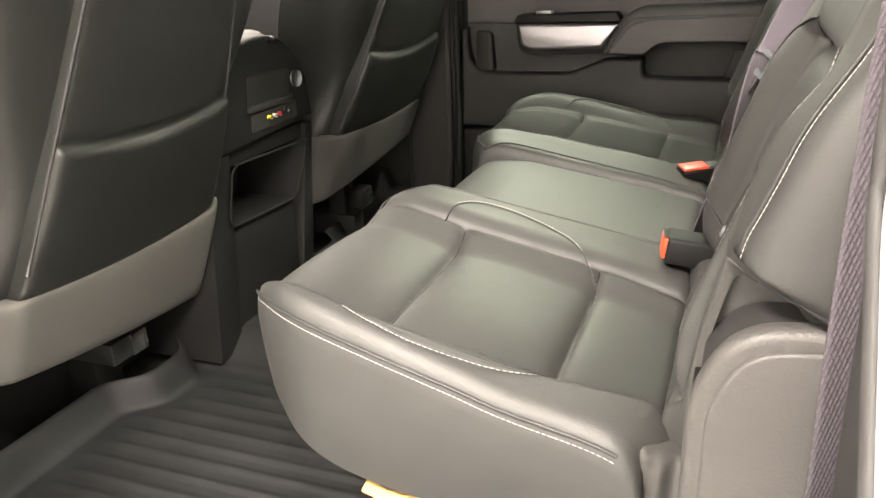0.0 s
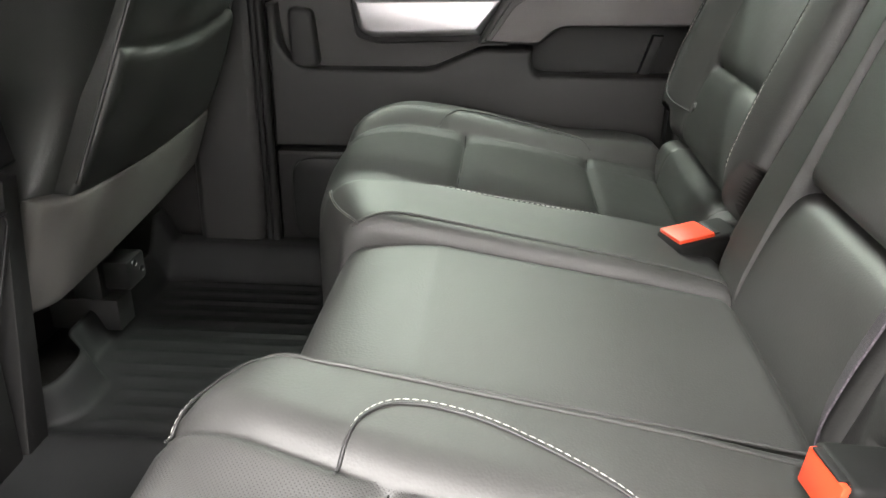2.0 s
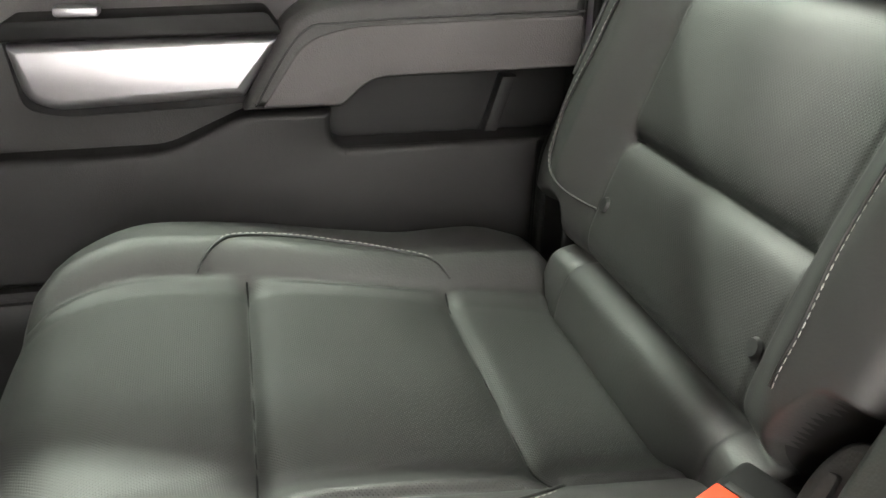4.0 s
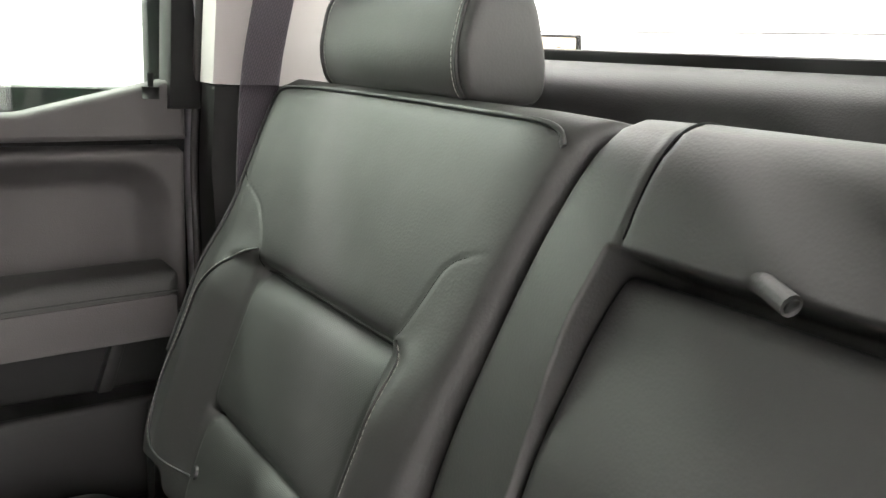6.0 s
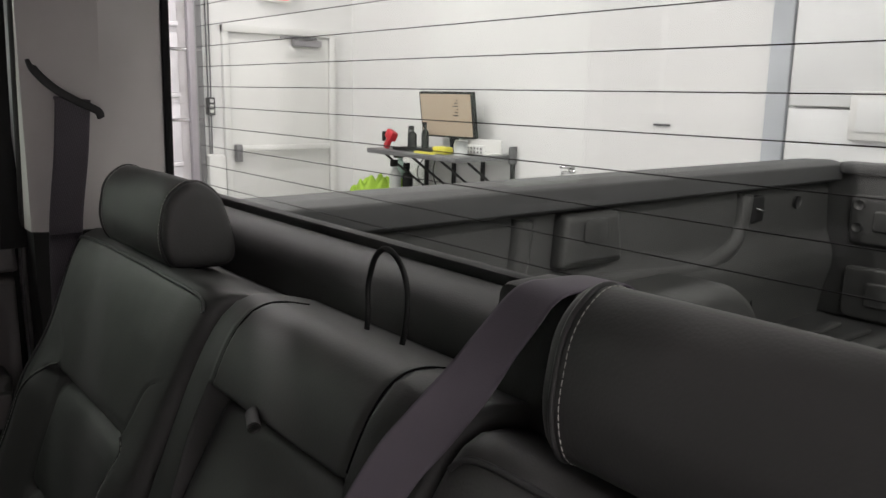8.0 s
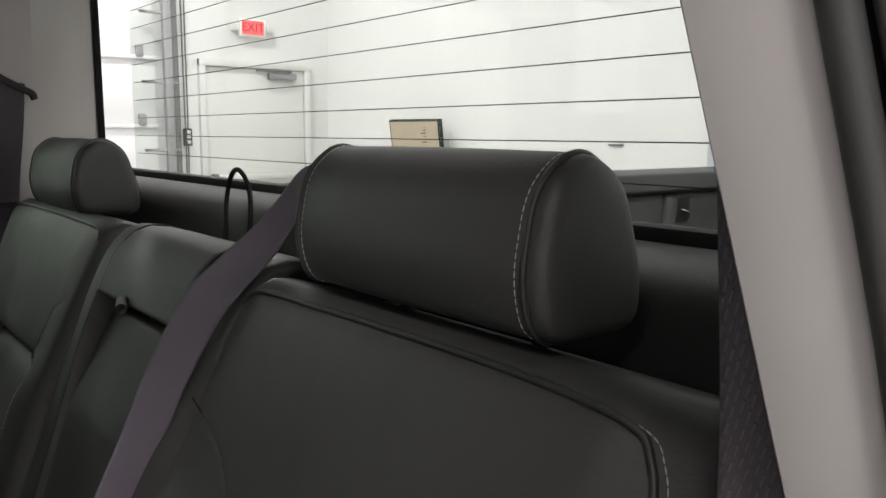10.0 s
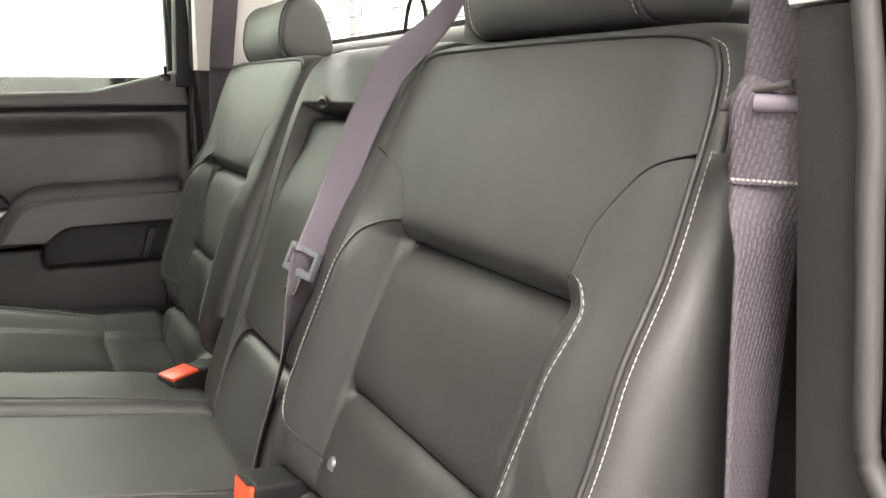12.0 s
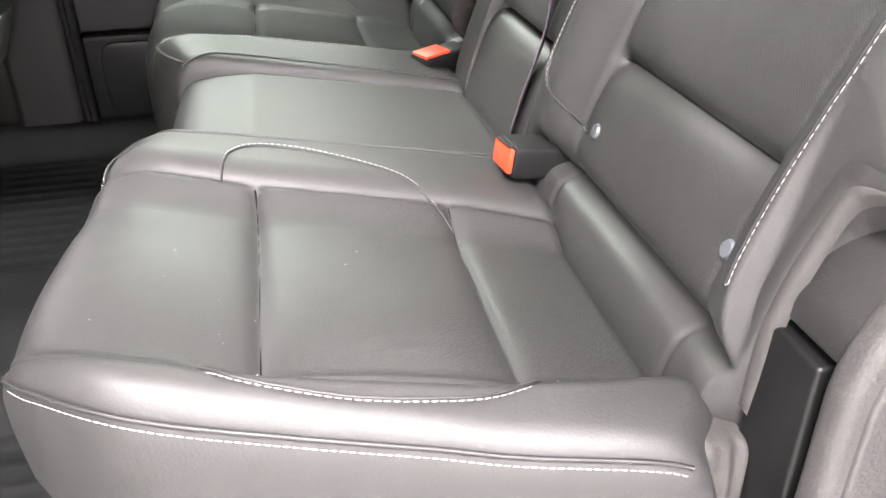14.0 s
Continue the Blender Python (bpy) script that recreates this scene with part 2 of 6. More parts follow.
def inset(outline, d):
    """The outline drawn in by d; where an edge would turn over, its ends meet."""
    n = len(outline)
    area = sum(outline[i - 1].x * outline[i].y - outline[i].x * outline[i - 1].y for i in range(n))
    sign = 1 if area > 0 else -1
    out = []
    for i in range(n):
        p = outline[i]
        a, b = (p - outline[i - 1]).normalized(), (outline[(i + 1) % n] - p).normalized()
        na, nb = Vector((-a.y, a.x)) * sign, Vector((-b.y, b.x)) * sign
        w = na + nb
        w = w.normalized() if w.length > 1e-6 else na
        out.append(p + w * d / max(0.4, w.dot(na)))
    for turn in range(8):
        done = True
        for i in range(n):
            j = (i + 1) % n
            if (out[j] - out[i]).dot(outline[j] - outline[i]) < -1e-9:
                out[i] = out[j] = (out[i] + out[j]) / 2
                done = False
        if done:
            break
    return out


def slab(name, outline, frm, depth, mat, parent=None, label="", bevel=0.004, seg=2):
    """An outline (2D) drawn out along the third axis of the pose frm, with rounded rims."""
    flat = []
    for p in outline:
        p = Vector((p[0], p[1]))
        if not flat or (p - flat[-1]).length > 1e-5:
            flat.append(p)
    if (flat[0] - flat[-1]).length < 1e-5:
        flat.pop()
    k = min(bevel, abs(depth) * 0.45)
    levels = [(k * (1 - math.sin(math.pi / 2 * i / seg)), k * (1 - math.cos(math.pi / 2 * i / seg))) for i in range(seg + 1)] if bevel else [(0, 0)]
    levels = levels + [(a, depth - z) for a, z in reversed(levels)]
    bm = bmesh.new()
    n, rings = len(flat), []
    for a, z in levels:
        ring = []
        for p in (inset(flat, a) if a > 0 else flat):
            if ring and (ring[-1].co.xy - p).length < 1e-5:
                ring.append(ring[-1])
            else:
                ring.append(bm.verts.new((p.x, p.y, z)))
        if ring[0] is not ring[-1] and (ring[0].co.xy - ring[-1].co.xy).length < 1e-5:
            bm.verts.remove(ring[-1])
            ring = [ring[0] if v is ring[-1] else v for v in ring]
        rings.append(ring)

    def face(vs):
        keep = []
        for v in vs:
            if v not in keep:
                keep.append(v)
        return bm.faces.new(keep) if len(keep) > 2 and not bm.faces.get(keep) else None
    for r0, r1 in zip(rings, rings[1:]):
        for j in range(n):
            face((r0[j], r0[(j + 1) % n], r1[(j + 1) % n], r1[j]))
    for ring in (rings[0], rings[-1]):
        loop = []
        for v in ring:
            if v not in loop:
                loop.append(v)
        for tri in tessellate_polygon([[v.co for v in loop]]):
            f = face([loop[k] for k in tri])
            if f:
                f.tag = True
    bm.transform(frm)
    return part(name, bm, mat, parent, label)


def smooth_line(points, n=40, closed=False):
    """A Catmull-Rom line through the points."""
    p = [Vector(q) for q in points]
    k = len(p)
    out = []
    spans = k if closed else k - 1
    for i in range(spans):
        if closed:
            a, b, c, d = p[i - 1], p[i], p[(i + 1) % k], p[(i + 2) % k]
        else:
            a, b, c, d = p[max(i - 1, 0)], p[i], p[i + 1], p[min(i + 2, k - 1)]
        m = max(2, n // spans)
        for j in range(m):
            f = j / m
            out.append(0.5 * ((2 * b) + (c - a) * f + (2 * a - 5 * b + 4 * c - d) * f * f + (3 * b - a - 3 * c + d) * f ** 3))
    if not closed:
        out.append(p[-1])
    return out


def tube(name, points, r, mat, parent=None, label="", sides=8, closed=False):
    n = len(points)
    verts, faces = [], []
    up = Vector((0.13, 0.27, 0.95))
    for i, p in enumerate(points):
        a = points[i - 1] if (i or closed) else points[i]
        b = points[(i + 1) % n] if (i < n - 1 or closed) else points[i]
        t = (Vector(b) - Vector(a)).normalized()
        s = t.cross(up)
        s = s.normalized() if s.length > 1e-4 else Vector((1, 0, 0))
        w = t.cross(s)
        for j in range(sides):
            c = 2 * math.pi * j / sides
            verts.append(Vector(p) + (s * math.cos(c) + w * math.sin(c)) * r)
    for i in range(n if closed else n - 1):
        for j in range(sides):
            k = (j + 1) % sides
            i2 = (i + 1) % n
            faces.append((i * sides + j, i * sides + k, i2 * sides + k, i2 * sides + j))
    if not closed:
        faces.append(tuple(range(sides)))
        faces.append(tuple((n - 1) * sides + j for j in reversed(range(sides))))
    return mesh(name, verts, faces, mat, parent, label)


def stitches(name, points, mat, parent=None, label="", step=0.0062, length=0.0045, r=0.00046):
    """A row of thread stitches along a line, as small rods."""
    pts = [Vector(p) for p in points]
    cum = [0]
    for a, b in zip(pts, pts[1:]):
        cum.append(cum[-1] + (b - a).length)

    def at(s):
        k = int(np.searchsorted(cum, s)) - 1
        k = min(max(k, 0), len(pts) - 2)
        f = (s - cum[k]) / max(cum[k + 1] - cum[k], 1e-9)
        return pts[k].lerp(pts[k + 1], f)
    verts, faces = [], []
    s = step / 2
    while s + length < cum[-1]:
        a, b = at(s), at(s + length)
        t = (b - a).normalized()
        u = t.cross(Vector((0.2, 0.3, 0.93))).normalized()
        w = t.cross(u)
        base = len(verts)
        for q, k in ((a, 0.6), (a.lerp(b, 0.5), 1.15), (b, 0.6)):
            for c in range(4):
                g = math.pi / 2 * c
                verts.append(q + (u * math.cos(g) + w * math.sin(g)) * r * k)
        for i in range(2):
            for j in range(4):
                k = (j + 1) % 4
                faces.append((base + i * 4 + j, base + i * 4 + k, base + i * 4 + 4 + k, base + i * 4 + 4 + j))
        faces.append((base, base + 1, base + 2, base + 3))
        faces.append((base + 11, base + 10, base + 9, base + 8))
        s += step
    return mesh(name, verts, faces, mat, parent, label, smooth=False)


def band(name, points, sides_dir, width, thick, mat, parent=None, label=""):
    """Webbing: a flat strip along the points; sides_dir gives its width's direction at each point (or one for all)."""
    n = len(points)
    verts, faces, uv, run = [], [], [], 0.0
    for i, p in enumerate(points):
        p = Vector(p)
        run += (p - Vector(points[i - 1])).length if i else 0.0
        t = (Vector(points[min(i + 1, n - 1)]) - Vector(points[max(i - 1, 0)])).normalized()
        d = sides_dir[i] if isinstance(sides_dir, list) else sides_dir
        d = Vector(d)
        d = (d - t * d.dot(t)).normalized()
        nn = t.cross(d)
        for a, b in ((-0.5, 0.35), (-0.5, -0.35), (-0.42, -0.5), (0.42, -0.5), (0.5, -0.35), (0.5, 0.35), (0.42, 0.5), (-0.42, 0.5)):
            verts.append(p + d * a * width + nn * b * thick)
            uv.append((a * width, run))
    for i in range(n - 1):
        for j in range(8):
            k = (j + 1) % 8
            faces.append((i * 8 + j, i * 8 + k, i * 8 + 8 + k, i * 8 + 8 + j))
    faces.append(tuple(range(8)))
    faces.append(tuple((n - 1) * 8 + j for j in reversed(range(8))))
    return mesh(name, verts, faces, mat, parent, label, uv=uv)


def rim_samples(n, p, edge=7):
    """Pairs (a, h) across a padded form: a from -1 to 1, h the height left at the rounded rims. p: how square the rims are, or one for each end."""
    lo, hi = p if isinstance(p, tuple) else (p, p)

    def height(a):
        k = lo if a < 0 else hi
        return (1 - min(1, abs(a)) ** k) ** (1 / k)

    def rim(k):
        out = []
        a0 = 1 - 1.1 / k
        h0 = (1 - a0 ** k) ** (1 / k)
        for i in range(1, edge + 1):
            h = h0 * math.cos(math.pi / 2 * i / edge)
            h = max(h, 0.0) if i < edge else 0.0
            out.append(((1 - h ** k) ** (1 / k), h))
        return a0, out
    al, left = rim(lo)
    ar, right = rim(hi)
    inner = [-al + (al + ar) * i / n for i in range(n + 1)]
    return [(-a, h) for a, h in reversed(left)] + [(a, height(a)) for a in inner] + right


def pad(name, shape, nu, nv, p, q, mat, parent=None, label="", flip=False):
    """An upholstered form. shape(a, b, h) turns the place (a, b) across it, -1 to 1 each way, and the height h, 0 to 1, into a point."""
    ua, vb = rim_samples(nu, p), rim_samples(nv, q)
    verts = [shape(a, b, ha * hb) for a, ha in ua for b, hb in vb]
    n, m = len(ua), len(vb)
    # the map for fine patterns: lengths along the middle lines, in metres
    su, sv = [0.0], [0.0]
    for i in range(1, n):
        su.append(su[-1] + (verts[i * m + m // 2] - verts[(i - 1) * m + m // 2]).length)
    for j in range(1, m):
        sv.append(sv[-1] + (verts[(n // 2) * m + j] - verts[(n // 2) * m + j - 1]).length)
    uv = [(u, v) for u in su for v in sv]
    faces = []
    for i in range(n - 1):
        for j in range(m - 1):
            f = (i * m + j, i * m + j + 1, i * m + m + j + 1, i * m + m + j)
            faces.append(f[::-1] if flip else f)
    return mesh(name, verts, faces, mat, parent, label, uv=uv)


def groove(d, depth, width):
    return -depth * math.exp(-(d / width) ** 2)


def step_up(d, width):
    """0 to 1 over the width, smoothly, at d = 0."""
    f = min(1, max(0, d / width + 0.5))
    return f * f * (3 - 2 * f)


# ---- the shop ----
def lerp(a, b, f):
    return a + (b - a) * f


def interp(x, pts):
    if isinstance(pts, tuple):
        return float(np.interp(x, *pts))
    return float(np.interp(x, [p[0] for p in pts], [p[1] for p in pts]))


def two_tone(ob, second, pick):
    """Gives the faces that pick() chooses a second material."""
    ob.data.materials.append(second)
    for f in ob.data.polygons:
        if pick(f.center):
            f.material_index = 1


XZ = Matrix(((1, 0, 0, 0), (0, 0, 1, 0), (0, 1, 0, 0), (0, 0, 0, 1)))
YZ = Matrix(((0, 0, 1, 0), (1, 0, 0, 0), (0, 1, 0, 0), (0, 0, 0, 1)))


def across_y(y):
    """Draws (x, z) outlines out along +y from y."""
    return Matrix.Translation((0, y, 0)) @ XZ


def along_x(x):
    """Draws (y, z) outlines out along +x from x."""
    return Matrix.Translation((x, 0, 0)) @ YZ


SHOP_Z = 0.10
tagged(box("floor", (FRONT_X, NEAR_Y, SHOP_Z - 0.2), (REAR_X, SIDE_Y, SHOP_Z), CONCRETE, bevel=0), "grey sealed concrete workshop floor", "floor", kind="structure")
tagged(box("ceiling", (FRONT_X, NEAR_Y, CEIL_Z), (REAR_X, SIDE_Y, CEIL_Z + 0.2), WALL_PAINT, bevel=0), "white painted workshop ceiling", "ceiling", kind="structure")
tagged(box("wall_rear", (REAR_X, NEAR_Y, 0), (REAR_X + 0.2, SIDE_Y + 0.2, CEIL_Z), WALL_PAINT, bevel=0), "smooth white painted workshop wall", "wall", kind="structure")
# wall_front is out of view and greyed so it throws less light into the cab.
tagged(box("wall_front", (FRONT_X - 0.2, NEAR_Y, 0), (FRONT_X, SIDE_Y + 0.2, CEIL_Z), LOW_BOUNCE_PAINT, bevel=0), "smooth white painted workshop wall", "wall", kind="structure")
tagged(box("wall_near", (FRONT_X, NEAR_Y - 0.2, 0), (REAR_X, NEAR_Y, CEIL_Z), WALL_PAINT, bevel=0), "smooth white painted workshop wall", "wall", kind="structure")
tagged(box("wall_side", (FRONT_X, SIDE_Y, 0), (REAR_X, SIDE_Y + 0.2, CEIL_Z), WALL_PAINT, bevel=0), "smooth white painted workshop wall", "wall", kind="structure")

# ---- the cab's shell ----
FLOOR_Z, GLASS_X, ROOF_Z = 0.70, 0.74, 1.98
tagged(box("cab_floor", (-1.6, -0.80, FLOOR_Z - 0.08), (0.66, 0.86, FLOOR_Z), FELT, bevel=0), "dark carpeted truck cab floor", "floor", kind="structure")
tagged(box("cab_underbody", (-1.7, -0.80, SHOP_Z), (2.95, 0.88, FLOOR_Z - 0.081), PLASTIC_DARK, bevel=0), "dark steel frame under the truck cab", "truck frame", kind="structure")
tagged(box("headliner", (-1.45, -0.72, ROOF_Z), (0.72, 0.72, ROOF_Z + 0.05), PALE, bevel=0.01), "pale grey truck cab headliner", "ceiling", kind="structure")
tagged(box("cab_side_far", (-1.6, 0.80, FLOOR_Z - 0.08), (-0.42, 0.88, 1.42), PLASTIC, bevel=0.01), "dark trim of the far front door", "wall", kind="structure")
# Near door side and pillar: out of view, added to shade the front seats.
tagged(box("cab_side_near", (-1.6, -0.86, FLOOR_Z - 0.08), (-0.46, -0.80, 1.42), PLASTIC, bevel=0.01), "unseen dark trim of the closed front door, keeping out light", "wall", kind="structure")
tagged(box("unseen_middle_pillar", (-0.56, -0.86, FLOOR_Z), (-0.46, -0.745, 2.0), PLASTIC, bevel=0.02), "dark grey middle door pillar trim", "pillar", kind="structure")
tagged(box("dashboard", (-1.65, -0.80, FLOOR_Z - 0.08), (-1.35, 0.86, 1.35), PLASTIC, bevel=0.05), "dark dashboard closing the cab's front", "dashboard", kind="structure")

# Back wall of the cab: the panel under the rear window, the window's seal, its glass and heating lines.
SILL = rounded([(0.535, 1.10), (0.572, 1.44), (0.585, 1.515), (0.625, 1.533), (0.70, 1.523), (0.70, 1.10)], [0.01, 0.03, 0.03, 0.02, 0.01, 0.01])
tagged(slab("back_panel", [tuple(p) for p in SILL], across_y(-0.78), 1.56, PLASTIC, bevel=0), "dark grained plastic trim panel under the rear window", "wall panel", kind="structure")
tagged(box("cab_wall_back", (0.70, -0.80, FLOOR_Z), (0.735, 0.80, 1.505), PLASTIC_DARK, bevel=0), "dark steel rear wall of the cab", "wall", kind="structure")
window = tagged(new("window_rear"), "tinted rear window with fine heating lines", "window", kind="structure")
pane = box("pane", (GLASS_X, -0.86, 1.49), (GLASS_X + 0.005, 0.86, ROOF_Z + 0.02), WINDOW_GLASS, window, bevel=0)
box("window_seal", (0.643, -0.80, 1.520), (0.662, 0.80, 1.542), PLASTIC_DARK, window, "black rubber lower seal", bevel=0.005)
for i in range(13):
    z = 1.5275 + 0.0356 * i
    tube("heating_line", [Vector((GLASS_X - 0.002, -0.84 + 1.68 * k / 30, z)) for k in range(31)], 0.0006, PLASTIC_DARK, window, sides=5)

# ---- the rear seat: cushions ----
def seam(points, n=90):
    """A line given as pairs, drawn smooth."""
    line = smooth_line([(a, b, 0) for a, b in points], n)
    return np.array([p.x for p in line]), np.array([p.y for p in line])


FRONT = seam([(0.10, -0.100), (0.13, -0.115), (0.20, -0.146), (0.28, -0.167), (0.36, -0.179), (0.45, -0.183), (0.53, -0.181), (0.60, -0.172), (0.65, -0.158)])
OUTER = seam([(-0.25, 0.470), (-0.19, 0.505), (-0.164, 0.530), (-0.138, 0.556), (-0.08, 0.594), (0.014, 0.615), (0.117, 0.629), (0.27, 0.658), (0.36, 0.668)])
INSERT_IN = seam([(-0.30, 0.20), (-0.14, 0.232), (0.0, 0.262), (0.19, 0.278), (0.31, 0.295)])
INSERT_OUT = seam([(-0.25, 0.440), (-0.19, 0.486), (-0.15, 0.513), (-0.093, 0.536), (-0.042, 0.548), (0.0, 0.555), (0.19, 0.560), (0.31, 0.564)])
BOLSTER = seam([(-0.20, 0.020), (-0.10, 0.034), (0.0, 0.036), (0.10, 0.032), (0.18, 0.032), (0.31, 0.054)])
CUSHION_BACK, CUSHION_BASE = 0.345, 0.868


def cushion_top(x, Y, flare=0.0):
    """The height of an outboard cushion at x and the distance Y from the truck's middle."""
    yi, yo = interp(x, INSERT_IN), interp(x, INSERT_OUT) + 0.3 * flare
    z = 1.022 - 0.185 * x if x < 0.19 else 0.987 - 0.22 * (x - 0.19)
    z += 0.034 * step_up(yi - Y + 0.010, 0.085) + interp(x, BOLSTER) * step_up(Y - yo - 0.004, 0.055)
    z -= 0.9 * max(0, -0.08 - x) ** 1.7
    if yi < Y < yo:
        soft = min(1, (Y - yi) / 0.008, (yo - Y) / 0.008)
        z += soft * (0.003 - 0.012 * math.exp(-abs(x) / 0.011) - 0.010 * math.exp(-abs(x - 0.188) / (0.012 if x < 0.188 else 0.007)))
        z += 0.003 * soft * (math.sin(math.pi * x / 0.188) if 0 < x < 0.188 else 0)
    z -= 0.0055 * math.exp(-abs(Y - yi) / 0.006) + 0.0050 * math.exp(-abs(Y - yo) / 0.006)
    z += 0.0007 * noise.noise((x * 11, Y * 11, 0.3)) + 0.0003 * noise.noise((x * 40, Y * 36, 2.3))
    z -= 0.034 * step_up(x - 0.312, 0.05)
    return z


def cushion(side, inner, flare):
    top = thing("seat_cushion", "black leather outboard rear seat cushion with perforated insert and white stitching", "seat cushion", "rear seat cushions")
    PI, PO, PB = 26, 13, 9

    def shape(a, b, h):
        Ym = lerp(inner, 0.60, (a + 1) / 2)
        x = lerp(interp(Ym, FRONT), CUSHION_BACK - 0.054 * step_up(a - 0.80, 0.30), (b + 1) / 2)
        Y = lerp(inner, interp(x, OUTER) + flare, (a + 1) / 2)
        z = lerp(CUSHION_BASE + 0.07 * max(0, -b) ** 3 * max(0, a), cushion_top(x, Y, flare), h)
        if a > 0.9:
            Y -= 0.010 * (1 - h) ** 2
        return Vector((x, side * Y, z))

    def pick(p):
        Y = abs(p.y)
        return 1 if interp(p.x, INSERT_IN) < Y < interp(p.x, INSERT_OUT) + 0.3 * flare and p.x < 0.300 and p.z > 0.9 else 0
    body = pad("cushion_cover", shape, 210, 210, (PI, PO), (PB, 9), LEATHER, top, flip=side < 0)
    two_tone(body, PERFORATED, pick)

    def rows(points, name="seam"):
        line = [Vector((p.x, side * p.y, cushion_top(p.x, p.y, flare) + 0.0006)) for p in smooth_line([(x, y, 0) for x, y in points], 60)]
        tube("welt", line, 0.0013, PIPING, body, sides=6)
        return line
    arch_in = [(-0.032, 0.262), (-0.022, 0.222), (0.0, 0.200), (0.042, 0.198), (0.09, 0.215), (0.134, 0.240), (0.165, 0.268), (0.188, 0.305)]
    if side > 0:
        arch_in = [(x, interp(x, INSERT_IN) - d) for x, d in ((-0.042, 0.0), (-0.02, 0.012), (0.0, 0.021), (0.05, 0.030), (0.09, 0.032), (0.14, 0.027), (0.177, 0.014), (0.195, 0.0))]
    arch_out = [(-0.042, 0.549), (-0.027, 0.570), (-0.005, 0.586), (0.045, 0.598), (0.086, 0.600), (0.14, 0.596), (0.177, 0.584), (0.195, 0.566)]
    line = rows(arch_in)
    stitches("stitching", [p + Vector((0, -side * 0.0035, 0.001)) for p in line], STITCH, body, "white thread stitching")
    line = rows([(x, y + 0.3 * flare) for x, y in arch_out])
    stitches("stitching", [p + Vector((0, side * 0.0035, 0.0005)) for p in line], STITCH, body, "white thread stitching")
    # Thin black tubes along the two creases stand in for the shade in them.
    for cx in (0.0, 0.188):
        ya, yb = interp(cx, INSERT_IN) + 0.003, interp(cx, INSERT_OUT) + 0.3 * flare - 0.003
        tube("crease_shade", [Vector((cx, side * lerp(ya, yb, k / 24), cushion_top(cx, lerp(ya, yb, k / 24), flare) + 0.0002)) for k in range(25)], 0.0009, SEAM, body, sides=6)
    inner_welt = []
    for k in range(61):
        b = lerp(-0.93, 0.90, k / 60)
        a = -0.925 - 0.05 * step_up(-0.80 - b, 0.25)
        inner_welt.append(shape(a, b, (1 - abs(a) ** PI) ** (1 / PI) * (1 - abs(b) ** 9) ** (1 / 9)) + Vector((0, 0, 0.0006)))
    tube("edge_welt", inner_welt, 0.0017, LEATHER, body, sides=8)
    # The welt where the top meets the side panel, closing to a point at the front corner.
    def rim(a, b):
        pa, pb = (PO if a > 0 else PI), (PB if b < 0 else 9)
        return shape(a, b, (1 - abs(a) ** pa) ** (1 / pa) * (1 - abs(b) ** pb) ** (1 / pb))
    nose = [rim(p.x, p.y) + Vector((-0.0006, 0, 0.0012)) for p in smooth_line([(-0.985, -0.90, 0), (-0.92, -0.93, 0), (-0.80, -0.945, 0), (-0.68, -0.945, 0), (-0.57, -0.935, 0)], 40)]
    tube("welt", nose, 0.0012, PIPING, body, sides=6)
    stitches("stitching", [p + Vector((-0.0015, 0, -0.0002)) for p in nose], STITCH, body, "white thread stitching")
    track = smooth_line([(0.982, 0.91, 0), (0.983, 0.4, 0), (0.984, 0.0, 0), (0.985, -0.4, 0), (0.986, -0.70, 0), (0.985, -0.84, 0), (0.980, -0.91, 0), (0.970, -0.945, 0)], 120)
    for off, name in ((0.0, "welt"), (-0.008, "stitching")):
        line = []
        for q in track:
            a, b = q.x, q.y
            h = (1 - abs(a) ** PO) ** (1 / PO) * (1 - abs(b) ** (PB if b < 0 else 9)) ** (1 / (PB if b < 0 else 9))
            p = shape(a, b, h)
            line.append(p + Vector((-0.0012, side * 0.0016, off + 0.0006)))
        if name == "welt":
            tube("welt", line, 0.0017, PIPING, body, sides=6)
        else:
            stitches("stitching", line, STITCH, body, "white thread stitching", step=0.0058, length=0.0044, r=0.00046)
    return top


near_cushion = cushion(-1, 0.152, 0.0)
cushion(1, 0.112, 0.06)
random.seed(4)
verts, faces = [], []
for k in range(20):
    x, Y = random.uniform(-0.15, 0.28), random.uniform(0.27, 0.60)
    if k % 3 == 0:
        x = random.choice((0.0, 0.188)) + random.uniform(-0.004, 0.004)
    r, turn = random.uniform(0.0003, 0.0006), random.uniform(0, 3)
    base, z = len(verts), cushion_top(x, Y) + 0.0008
    for c in range(4):
        g = turn + math.pi / 2 * c
        verts.append((x + r * (2.2 if c % 2 else 0.8) * math.cos(g), -Y + r * (2.2 if c % 2 else 0.8) * math.sin(g), z + 0.0004 * (c % 2)))
    faces.append((base, base + 1, base + 2, base + 3))
tagged(mesh("lint", verts, faces, STITCH, smooth=False), "pale specks of lint on the leather cushion", "lint", kind="stuff")


def middle_shape(a, b, h):
    y = lerp(-0.1505, 0.1105, (a + 1) / 2)
    x = lerp(-0.105, 0.345, (b + 1) / 2)
    z = 1.040 - 0.17 * max(0, x) + 0.003 * (1 - a * a) - 0.4 * max(0, -0.07 - x) ** 1.6 + groove(x - 0.298, 0.008, 0.008)
    return Vector((x, y, lerp(CUSHION_BASE - 0.02, z, h)))


